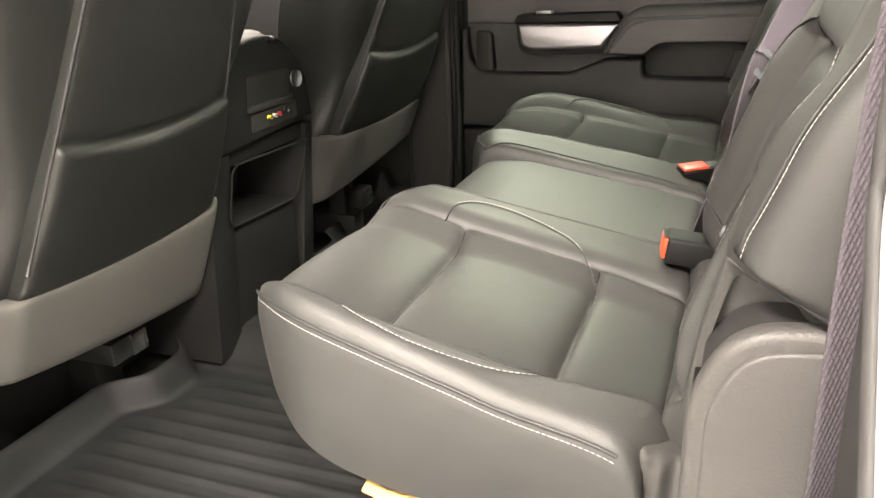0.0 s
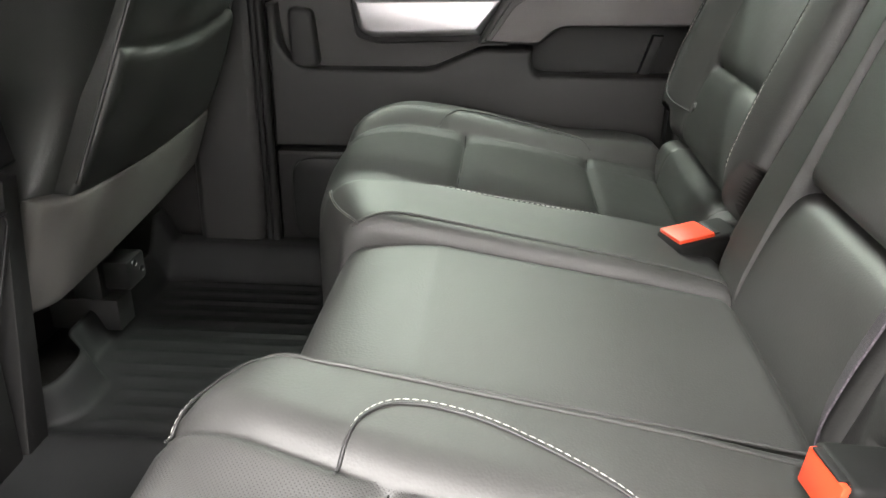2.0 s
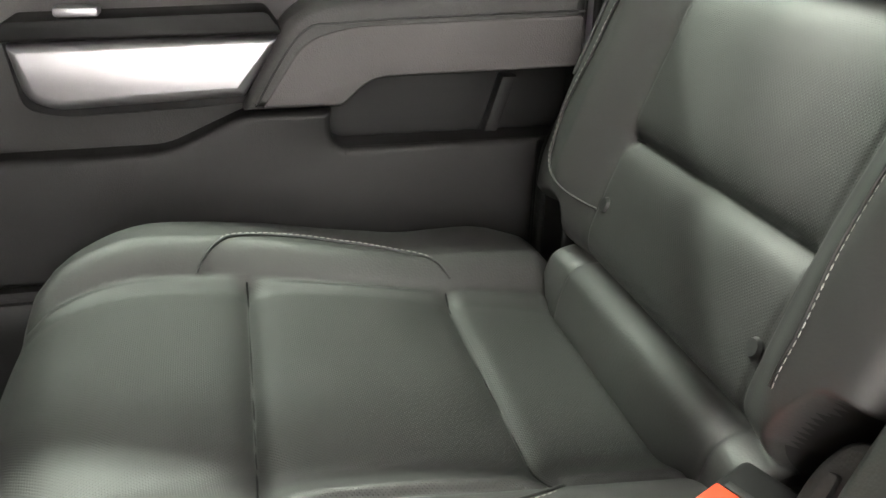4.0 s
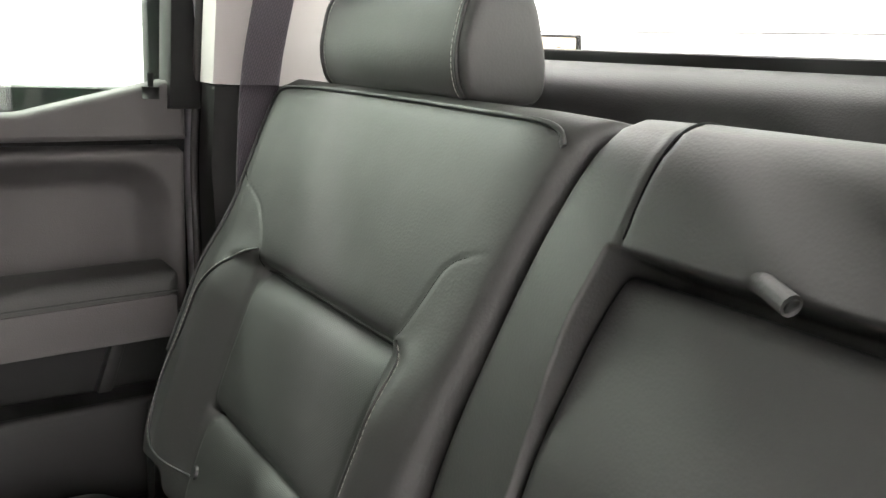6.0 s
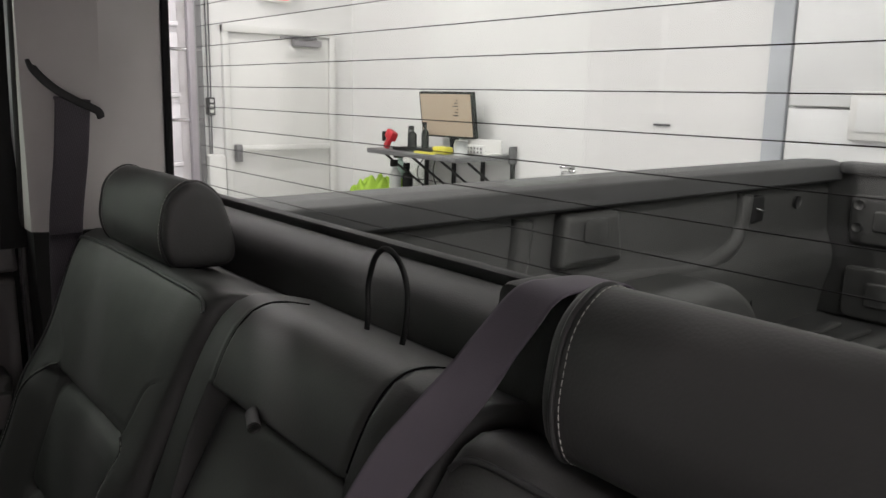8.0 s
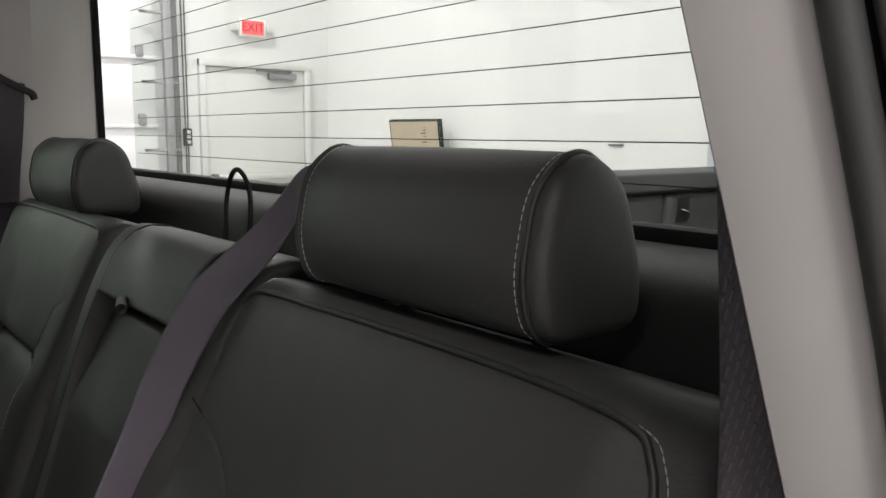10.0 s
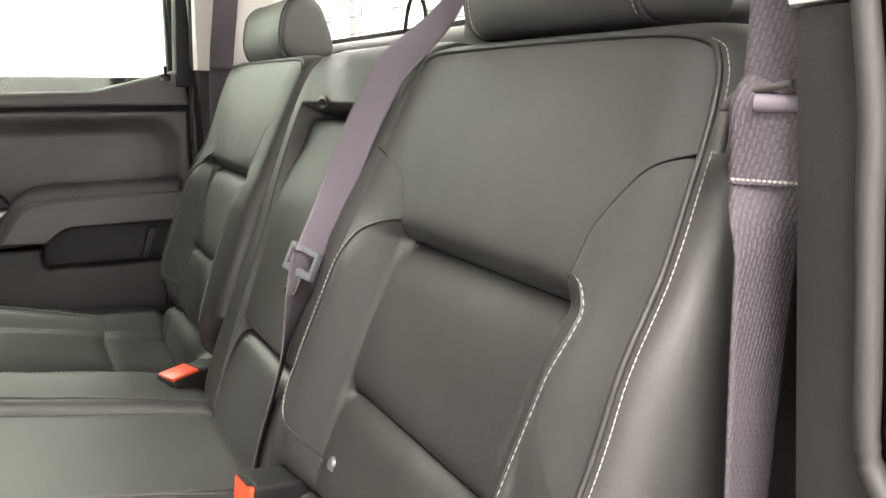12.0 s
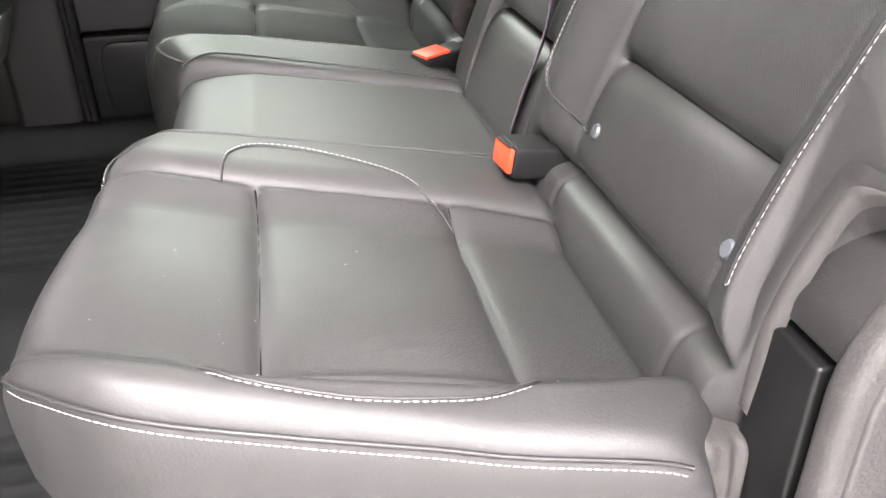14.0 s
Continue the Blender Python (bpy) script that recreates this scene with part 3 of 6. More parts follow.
mid = thing("middle_seat_cushion", "flat black leather middle rear seat cushion", "seat cushion", "rear seat cushions")
pad("cushion_cover", middle_shape, 40, 110, 40, (11, 9), LEATHER, mid)
tube("welt", [Vector((lerp(-0.085, 0.30, k / 30), -0.1515, 1.0455 - 0.17 * max(0, lerp(-0.085, 0.30, k / 30)))) for k in range(31)], 0.0016, LEATHER, mid, sides=6)
box("seat_riser", (0.0, -0.60, FLOOR_Z), (0.40, 0.62, CUSHION_BASE), PLASTIC_DARK, mid, "dark seat base frame", bevel=0.02)

# ---- backrests ----
RECLINE = radians(18.5)
UPV, OUTV = Vector((math.sin(RECLINE), 0, math.cos(RECLINE))), Vector((-math.cos(RECLINE), 0, math.sin(RECLINE)))
BACK0 = Vector((0.301, 0, 0.96))


def on_back(y, v, n):
    return BACK0 + UPV * v + OUTV * n + Vector((0, y, 0))


# The seams beside the insert, (height, distance from the middle), for the near (-1) and the far (1) seat.
INNER_SEAM = {-1: seam([(0.0, 0.275), (0.10, 0.270), (0.196, 0.281), (0.30, 0.298), (0.359, 0.312), (0.375, 0.318), (0.392, 0.312), (0.405, 0.302), (0.418, 0.286), (0.432, 0.250), (0.446, 0.195), (0.452, 0.17), (0.56, 0.12)]),
              1: seam([(0.0, 0.29), (0.10, 0.292), (0.196, 0.294), (0.30, 0.288), (0.359, 0.279), (0.379, 0.262), (0.402, 0.250), (0.437, 0.233), (0.452, 0.208), (0.459, 0.185), (0.463, 0.165), (0.56, 0.12)])}
OUTER_SEAM = {-1: seam([(0.0, 0.545), (0.10, 0.548), (0.196, 0.552), (0.30, 0.566), (0.359, 0.578), (0.391, 0.586), (0.413, 0.592), (0.44, 0.611), (0.459, 0.630), (0.469, 0.658), (0.473, 0.69), (0.56, 0.80)]),
              1: seam([(0.0, 0.558), (0.10, 0.562), (0.196, 0.562), (0.30, 0.556), (0.359, 0.550), (0.375, 0.538), (0.393, 0.541), (0.424, 0.574), (0.445, 0.640), (0.460, 0.70), (0.48, 0.74), (0.56, 0.86)])}


def fold(d, reach):
    """1 at the bottom of a tight fold, falling off as the padding rolls out of it."""
    return math.exp(-abs(d) / reach)


def back_face(side, Y, v):
    """How far a backrest's face stands out at the height v along it."""
    i, o = interp(v, INNER_SEAM[side]), interp(v, OUTER_SEAM[side])
    above = step_up(v - 0.366, 0.02)
    level = lerp(0.008, 0.020, above)
    wing = lerp(0.038, 0.0205, step_up(v - 0.352, 0.09))
    wing = lerp(0.012, wing, step_up(v - 0.085, 0.13))
    wide = lerp(0.060, 0.044, above)
    w = max(step_up(i - Y - 0.4 * wide, wide), step_up(Y - o - 0.4 * wide, wide))
    soft = step_up(min(Y - i, o - Y) - 0.002, 0.012)
    n = level + soft * (-0.030 * fold(v - 0.359, 0.0075) if v > 0.359 else -0.018 * fold(v - 0.359, 0.017))
    n -= soft * 0.017 * fold(v - 0.196, 0.009 if v > 0.196 else 0.014)
    n = lerp(n, wing, w)
    depth = lerp(0.003, 0.0012, above)
    n += groove(Y - i, depth, 0.0035) + groove(Y - o, depth, 0.0035)
    n -= 0.024 * max(0, (Y - 0.612) / 0.060) ** 2 * step_up(v - 0.25, 0.12)
    under = step_up(Y - i + 0.08, 0.04) * step_up(o + 0.060 - Y, 0.03)
    n += under * (-0.028 * fold(v - 0.070, 0.009) + 0.004 * step_up(0.064 - v, 0.03))
    n += 0.0007 * noise.noise((v * 11, Y * 11, 5.3)) + 0.0003 * noise.noise((v * 40, Y * 36, 7.3))
    fall = step_up(v - 0.43, 0.30)
    n = lerp(n, lerp(0.012, 0.026, step_up(v - 0.085, 0.13)) - 0.012 * fall, step_up(back_inner(side, v) + 0.028 - Y, 0.06))
    return lerp(n, lerp(0.012, lerp(0.036, 0.022, step_up(v - 0.375, 0.11)), step_up(v - 0.085, 0.13)) - 0.010 * fall, step_up(Y - 0.650, 0.08))


def back_inner(side, v):
    """Where a backrest's cover ends beside the middle one."""
    return 0.125 + 0.20 * v if side < 0 else 0.194 - 0.045 * max(0, (v - 0.30) / 0.25) ** 1.5


def back_outer(v):
    return 0.692 - 0.018 * max(0, (v - 0.42) / 0.135) ** 2.2


def backrest(side):
    top = thing("backrest", "black leather outboard rear backrest with perforated insert and white stitching", "backrest", "rear backrests")
    PS, PT = (22, 11), (10, 13)

    def shape(a, b, h):
        v = lerp(-0.03, 0.560 if side < 0 else 0.570, (b + 1) / 2)
        Y = lerp(back_inner(side, v), back_outer(v), (a + 1) / 2)
        n = back_face(side, Y, v)
        if side < 0:
            n = min(n, lerp(0.06, interp(v, [(0.0, 0.0), (0.04, 0.004), (0.10, 0.014), (0.15, 0.023), (0.22, 0.031), (0.27, 0.037), (0.30, 0.06)]), step_up(Y - 0.596, 0.03)))
            n -= 0.055 * step_up(Y - 0.608 - 0.034 * min(1, v / 0.22), 0.014) * step_up(0.222 - v, 0.014)
        else:
            n -= 0.055 * step_up(Y - 0.605, 0.02) * step_up(0.10 - v - 0.25 * max(0, Y - 0.62), 0.03)
            n -= 0.060 * step_up(0.238 - Y - 0.5 * max(0, v - 0.09), 0.018) * step_up(0.138 - v, 0.012)
        return on_back(side * Y, v, lerp(-0.14, n, h))

    def pick(p):
        Y, v = abs(p.y), (p - BACK0).dot(UPV)
        return 1 if interp(v, INNER_SEAM[side]) < Y < interp(v, OUTER_SEAM[side]) and 0.07 < v < 0.359 else 0
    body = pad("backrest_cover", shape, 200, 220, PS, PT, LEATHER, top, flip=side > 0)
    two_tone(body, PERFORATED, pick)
    # Faces inside the far cut-out turn near-black, the cavity's shade as colour.
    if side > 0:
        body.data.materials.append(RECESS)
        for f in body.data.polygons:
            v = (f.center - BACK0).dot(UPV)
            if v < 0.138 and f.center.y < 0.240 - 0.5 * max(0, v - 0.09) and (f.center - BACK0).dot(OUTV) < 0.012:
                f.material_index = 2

    def face(Y, v, out=0.0008):
        return on_back(side * Y, v, back_face(side, Y, v) + out)

    def trace(points, n=70):
        return [face(q.x, q.y) for q in smooth_line([(y, v, 0) for y, v in points], n)]
    # A seam closing to a D on the one wing, and a plain row of stitches down the other.
    if side < 0:
        rows = (([(0.318, 0.377), (0.285, 0.369), (0.250, 0.351), (0.232, 0.32), (0.222, 0.278), (0.210, 0.22), (0.203, 0.168), (0.213, 0.143), (0.235, 0.129), (0.285, 0.116)], -1),
                ([(0.583, 0.380), (0.602, 0.372), (0.612, 0.345), (0.607, 0.30), (0.598, 0.235), (0.593, 0.18), (0.592, 0.123)], 1))
    else:
        rows = (([(0.540, 0.380), (0.575, 0.366), (0.600, 0.345), (0.622, 0.305), (0.634, 0.245), (0.643, 0.19), (0.632, 0.142), (0.600, 0.122), (0.562, 0.120)], 1),
                ([(0.262, 0.372), (0.250, 0.351), (0.248, 0.31), (0.251, 0.27), (0.252, 0.217), (0.247, 0.166), (0.249, 0.123)], -1))
    for row, way in rows:
        arch = trace(row)
        tube("welt", arch, 0.0013, PIPING, body, sides=6)
        stitches("stitching", [p + Vector((0, way * side * 0.003, 0)) + OUTV * 0.0006 for p in arch], STITCH, body, "white thread stitching", r=0.00044)
    for seam_line in (INNER_SEAM[side], OUTER_SEAM[side]):
        tube("panel_seam", [face(interp(v, seam_line), v, -0.0006) for v in [lerp(0.362, 0.470, k / 60) for k in range(61)] if 0.212 < interp(v, seam_line) < 0.658], 0.0008, SEAM, body, "dark panel seam", sides=6)
    # The backrest's creases get black tubes too, drawn in as their shade.
    for cv in (0.196, 0.359):
        ya, yb = interp(cv, INNER_SEAM[side]) + 0.003, interp(cv, OUTER_SEAM[side]) - 0.003
        tube("crease_shade", [face(lerp(ya, yb, k / 24), cv, 0.0002) for k in range(25)], 0.0011, SEAM, body, sides=6)
    # The edge welt: down the outer side, over the shoulder and along the top.
    edge = []
    for q in smooth_line([(0.890, -0.15, 0), (0.890, 0.12, 0), (0.874, 0.35, 0), (0.856, 0.58, 0), (0.858, 0.78, 0), (0.845, 0.885, 0), (0.78, 0.935, 0), (0.5, 0.952, 0), (0.0, 0.955, 0), (-0.5, 0.952, 0), (-0.86, 0.945, 0), (-0.95, 0.90, 0)], 140):
        a, b = q.x, q.y
        pa, pb = (PS[1] if a > 0 else PS[0]), (PT[1] if b > 0 else PT[0])
        h = (1 - abs(a) ** pa) ** (1 / pa) * (1 - abs(b) ** pb) ** (1 / pb)
        edge.append(shape(a, b, h) + OUTV * 0.0012)
    tube("welt", edge, 0.0024, PIPING, body, sides=6)
    stitches("stitching", [p + Vector((0, side * 0.0065, 0)) - OUTV * 0.0012 for p in edge[:78]], STITCH, body, "white thread stitching", step=0.0046, length=0.0038, r=0.00042)
    for Y, v in ((0.548, 0.130), (0.300, 0.124)):
        ring = [Vector(on_back(side * (Y + 0.0072 * math.cos(2 * math.pi * k / 20)), v + 0.0080 * math.sin(2 * math.pi * k / 20), back_face(side, Y - 0.01, v))) for k in range(20)]
        bm = bmesh.new()
        lo = [bm.verts.new(p) for p in ring]
        c = sum(ring, Vector()) / 20
        hi = [bm.verts.new(c + (p - c) * 0.80 + OUTV * 0.003) for p in ring]
        for k in range(20):
            bm.faces.new((lo[k], lo[(k + 1) % 20], hi[(k + 1) % 20], hi[k]))
        bm.faces.new(hi)
        part("anchor_button", bm, BUTTON if side < 0 else PIPING, top, "grey plastic button" if side < 0 else "black plastic button")
    if side > 0:
        return top
    hem = smooth_line([(0.462, side * 0.706, 1.136), (0.419, side * 0.701, 1.155), (0.385, side * 0.690, 1.169), (0.356, side * 0.673, 1.180), (0.343, side * 0.652, 1.184), (0.340, side * 0.638, 1.177), (0.336, side * 0.628, 1.150), (0.328, side * 0.620, 1.110), (0.322, side * 0.614, 1.063), (0.324, side * 0.608, 1.000)], 80)
    # The fabric flap, drawn from the hem down onto the hinge cover, with a leather border along the hem.
    upper = [p for p in reversed(hem)]
    lower = smooth_line([(0.334, side * 0.640, 0.985), (0.333, side * 0.642, 1.050), (0.337, side * 0.646, 1.098), (0.350, side * 0.650, 1.130), (0.372, side * 0.654, 1.145), (0.405, side * 0.660, 1.150), (0.440, side * 0.668, 1.142), (0.470, side * 0.676, 1.125)], 80)
    sheet, quads, cols = [], [], 9
    for k, (p, q) in enumerate(zip(upper, lower)):
        for j in range(cols):
            g = j / (cols - 1)
            reach = g * lerp(0.55, 0.30, step_up(k - 34, 24))
            sheet.append(p.lerp(q, reach) + Vector((-0.004, side * 0.003, 0.003)) * math.sin(math.pi * g))
    for k in range(len(upper) - 1):
        for j in range(cols - 1):
            a = k * cols + j
            quads.append((a, a + 1, a + cols + 1, a + cols))
    mesh("side_flap", sheet, quads, FLAP, top, "grey brown fabric side flap")
    strip, quads = [], []
    for k, (p, q) in enumerate(zip(upper, lower)):
        d = (q - p).normalized()
        for g, up in ((-0.012, -0.003), (-0.004, 0.001), (0.002, 0.0025), (0.0075, 0.0025), (0.0095, 0.0005)):
            strip.append(p + d * g + Vector((-0.8, side * 0.5, 0.2)) * up)
    for k in range(len(upper) - 1):
        for j in range(4):
            a = k * 5 + j
            quads.append((a, a + 1, a + 6, a + 5))
    mesh("hem", strip, quads, LEATHER, top, "leather hem")
    stitches("stitching", [p + (q - p).normalized() * 0.0055 + Vector((-0.8, side * 0.5, 0.2)) * 0.003 for p, q in zip(upper, lower)][:66], PIPING, body, "dark hem stitching", r=0.0004)
    return top


backrest(-1)
backrest(1)


def middle_back():
    top = thing("folding_armrest", "black leather middle seat back folding down as an armrest", "armrest")

    def edges(v):
        """The cover's one side, the recess's far edge, and the other side."""
        return 0.002 - back_inner(-1, v), 0.090 + 0.016 * step_up(0.47 - v, 0.10), back_inner(1, v) - 0.002

    def frame_shape(a, b, h):
        v = lerp(0.0, 0.578, (b + 1) / 2)
        knots = edges(v)
        y = interp(a, [(-1, knots[0]), (-0.40, -0.147), (0.42, knots[1]), (1, knots[2])])
        n = 0.019 + 0.004 * step_up(v - 0.47, 0.04) * step_up(0.090 - y, 0.02)
        inside = step_up(knots[1] - y, 0.006) * step_up(y + 0.147, 0.006)
        n -= 0.075 * inside * step_up(0.484 - v, 0.006)
        n -= 0.010 * (step_up(y - 0.135, 0.09) + step_up(-0.185 - y, 0.05)) * step_up(v - 0.2, 0.2)
        if v > 0.47:
            n += groove(y - 0.086, 0.0035, 0.0035) + groove(y + 0.150, 0.0035, 0.0035)
        n += 0.0008 * noise.noise((v * 11, y * 11, 3.1))
        return on_back(y, v, lerp(-0.125, n, h))
    body = pad("frame_cover", frame_shape, 190, 230, 20, (11, 7), LEATHER, top, flip=True)

    def rest_shape(a, b, h):
        v = lerp(0.163, 0.474, (b + 1) / 2)
        y = lerp(-0.144, 0.0885 + 0.016 * step_up(0.47 - v, 0.10), (a + 1) / 2)
        n = 0.013 - 0.016 * step_up(v - 0.40, 0.12) + 0.0008 * noise.noise((v * 11, y * 11, 9.1))
        return on_back(y, v, lerp(-0.06, n, h))
    pad("armrest", rest_shape, 60, 70, 28, 15, LEATHER, top, flip=True)

    def low_shape(a, b, h):
        v = lerp(-0.01, 0.159, (b + 1) / 2)
        y = lerp(-0.146, 0.150, (a + 1) / 2)
        n = 0.008 + 0.006 * (1 - b * b)
        return on_back(y, v, lerp(-0.05, n, h))
    pad("lower_roll", low_shape, 30, 30, 14, 6, LEATHER, top, flip=True)
    # The two seams that run over the top roll.
    for ys in (0.086, -0.150):
        line = []
        for k in range(34):
            b = lerp(0.70, 0.9995, (k / 33) ** 0.6)
            v = lerp(0.0, 0.578, (b + 1) / 2)
            y0, yb, y1 = edges(v)
            a = interp(ys, [(y0, -1), (-0.147, -0.40), (yb, 0.42), (y1, 1)])
            h = (1 - abs(a) ** 20) ** (1 / 20) * (1 - b ** 7) ** (1 / 7)
            line.append(frame_shape(a, b, h) + OUTV * 0.0002 + Vector((0, 0, 0.0004)))
        tube("seam", line, 0.0011, SEAM, body, "dark seam", sides=6)
    return top


middle_back()

# A short webbing pull at the armrest's top edge.
strap = thing("pull_strap", "short rolled grey webbing pull on the armrest", "strap")
tube("strap_roll", [on_back(-0.002, 0.490, 0.016), on_back(-0.012, 0.489, 0.026), on_back(-0.030, 0.483, 0.031)], 0.0058, PLASTIC_SOFT, strap, sides=12)
tube("strap_end", [on_back(-0.0296, 0.4832, 0.031), on_back(-0.0308, 0.4826, 0.031)], 0.0040, RECESS, strap, "dark hollow end", sides=12)


# ---- headrests ----
def headrest(side):
    top = thing("headrest", "black leather headrest with white stitched side seams", "headrest", "rear headrests")
    prof = rounded([(0.478, 1.492), (0.467, 1.527), (0.477, 1.578), (0.508, 1.600), (0.540, 1.582), (0.558, 1.527), (0.558, 1.492)], [0.02, 0.04, 0.03, 0.03, 0.03, 0.04, 0.02], 8)
    prof = [Vector((p[0], 0, p[1])) for p in prof]
    cen = sum(prof, Vector()) / len(prof)
    mid_y, half = (0.4365, 0.1325) if side < 0 else (0.420, 0.131)
    cap = [(0.872, 1.0), (0.897, 0.978), (0.915, 0.986), (0.945, 0.970), (0.968, 0.935), (0.986, 0.87), (0.996, 0.79), (1, 0.68)]
    stations = [(-a, k) for a, k in reversed(cap)] + [(-0.4, 1.012), (0, 1.018), (0.4, 1.012)] + cap
    m = len(prof)
    bm = bmesh.new()
    rings = []
    for a, k in stations:
        rings.append([bm.verts.new((cen.x + (p.x - cen.x) * k, side * (mid_y + half * a), cen.z + (p.z - cen.z) * k)) for p in prof])
    for r0, r1 in zip(rings, rings[1:]):
        for j in range(m):
            bm.faces.new((r0[j], r0[(j + 1) % m], r1[(j + 1) % m], r1[j]))
    bm.faces.new(rings[0])
    bm.faces.new(rings[-1])
    body = part("headrest_cover", bm, LEATHER, top)
    for e in (-0.897, 0.897):
        ring = [Vector((cen.x + (p.x - cen.x) * 0.995, side * (mid_y + half * e), cen.z + (p.z - cen.z) * 0.995)) for p in prof]
        tube("welt", ring, 0.0022, PIPING, body, sides=6, closed=True)
        out = [cen + (p - cen) * 1.012 + Vector((0, -side * math.copysign(0.006, e), 0)) for p in ring]
        for p in out:
            p.y = side * (mid_y + half * e) - side * math.copysign(0.006, e)
        stitches("stitching", out, STITCH, body, "white thread stitching", step=0.0050, length=0.0038, r=0.00036)
    for y in (-0.07, 0.07):
        tube("post", [Vector((0.535, side * (mid_y + y), 1.40)), Vector((0.535, side * (mid_y + y), 1.51))], 0.006, STEEL, top, "steel post")
    return top


headrest(-1)
headrest(1)


# ---- belts and buckles ----
def buckle(x, y, z, yaw, tilt, upward=False):
    """A buckle; its red button lies on the front end, or on the upper face."""
    top = thing("belt_buckle", "black plastic belt buckle with a red release button", "belt buckle", "belt buckles")
    m = Matrix.Translation((x, y, z)) @ Euler((0, radians(tilt), radians(yaw))).to_matrix().to_4x4()
    body = box("buckle_body", (-0.004, -0.025, -0.018), (0.080, 0.025, 0.018), PLASTIC_DARK, top, bevel=0.006, seg=3, m=m)
    if upward:
        box("release_button", (-0.001, -0.021, 0.012), (0.044, 0.021, 0.0215), RED, top, "red release button", bevel=0.002, m=m)
        box("latch_slot", (0.046, -0.017, 0.0155), (0.052, 0.017, 0.0195), RECESS, body, "dark latch slot", bevel=0.0005, m=m)
    else:
        box("release_button", (-0.008, -0.021, -0.012), (0.0, 0.021, 0.015), RED, top, "red release button", bevel=0.002, m=m)
        box("latch_slot", (-0.0088, -0.016, 0.0155), (-0.002, 0.016, 0.0172), RECESS, body, "dark latch slot", bevel=0.0005, m=m)
    box("buckle_stalk", (0.07, -0.012, -0.010), (0.13, 0.012, 0.004), PLASTIC_DARK, top, bevel=0.003, m=m)
    return top


buckle(0.266, -0.224, 1.028, 8, 8)
buckle(0.250, 0.208, 0.998, 22, -6, True)

belt = thing("centre_seat_belt", "grey seat belt webbing with a steel latch plate", "seat belt", "seat belts")
line = smooth_line([(0.596, -0.264, 1.560), (0.580, -0.262, 1.5765), (0.545, -0.258, 1.5785), (0.524, -0.250, 1.572), (0.508, -0.236, 1.545), (0.486, -0.227, 1.514), (0.456, -0.222, 1.486), (0.436, -0.214, 1.462), (0.413, -0.192, 1.405), (0.397, -0.172, 1.350), (0.368, -0.140, 1.262)], 72)
TWIST = [(0.0, Vector((0, -1, 0.02))), (0.30, Vector((0.02, -1, 0.02))), (0.42, Vector((0.15, -0.95, -0.15))), (0.58, Vector((0.48, -0.72, -0.48))), (0.75, Vector((0.74, -0.40, -0.40))), (1.0, Vector((0.93, 0.02, -0.30)))]


def twist(k):
    """The direction of the strap's width, k along it."""
    for (a, p), (b, q) in zip(TWIST, TWIST[1:]):
        if k <= b:
            return p.lerp(q, (k - a) / (b - a))
    return TWIST[-1][1]


band("webbing", line, [twist(k / (len(line) - 1)) for k in range(len(line))], 0.036, 0.0022, PLAIN_WEB, belt)
line = smooth_line([(0.368, -0.140, 1.262), (0.350, -0.135, 1.20), (0.330, -0.130, 1.12), (0.309, -0.125, 1.05), (0.300, -0.122, 1.0), (0.312, -0.120, 0.96)], 36)
# The strap's lower length takes the darker webbing: its shade is put into colour.
band("lower_webbing", line, [Vector((0.93, 0.02, -0.30)).lerp(Vector((0.45, 0.89, 0.0)), min(1, 3 * k / (len(line) - 1))) for k in range(len(line))], 0.044, 0.0022, WEBBING, belt)
lm = Matrix.Translation((0.360, -0.142, 1.258)) @ Euler((radians(12), radians(20), radians(25))).to_matrix().to_4x4() @ Matrix.Scale(0.74, 4)
for a, b in (((-0.006, -0.034, 0.012), (0.006, -0.026, -0.022)), ((-0.006, 0.026, 0.012), (0.006, 0.034, -0.022)), ((-0.006, -0.034, 0.006), (0.006, 0.034, 0.016)), ((-0.006, -0.034, -0.030), (0.006, 0.034, -0.018))):
    box("latch_frame", tuple(min(p, q) for p, q in zip(a, b)), tuple(max(p, q) for p, q in zip(a, b)), BUTTON, belt, "grey plastic latch frame", bevel=0.003, m=lm)
box("latch_tongue", (-0.0015, -0.013, -0.062), (0.0015, 0.013, -0.028), STEEL, belt, "steel latch tongue", bevel=0.001, m=lm)
housing = [(-0.335, 1.40), (-0.335, 1.575), (-0.200, 1.572), (-0.180, 1.40)]
tagged(slab("belt_guide", [tuple(p) for p in rounded(housing, 0.012)], along_x(0.535), 0.05, PLASTIC, bevel=0.006), "dark plastic belt guide behind the backrest", "belt guide")

belt = thing("near_seat_belt", "grey purple seat belt webbing hanging beside the door pillar", "seat belt", "seat belts")
WIDE = Vector((0.45, -0.89, 0))
line = smooth_line([(0.424, -0.706, 1.80), (0.430, -0.714, 1.60), (0.433, -0.719, 1.50), (0.431, -0.719, 1.42), (0.428, -0.719, 1.36), (0.4255, -0.7215, 1.23), (0.4245, -0.7255, 1.10), (0.424, -0.733, 0.86)], 64)
TURN = [(0.86, 40), (1.10, 25), (1.23, 10), (1.365, -4), (1.395, -52), (1.41, -63), (1.80, -63)]
band("webbing", line, [Vector((math.cos(radians(interp(p.z, TURN))), math.sin(radians(interp(p.z, TURN))), 0)) for p in line], 0.043, 0.0024, WEBBING, belt)
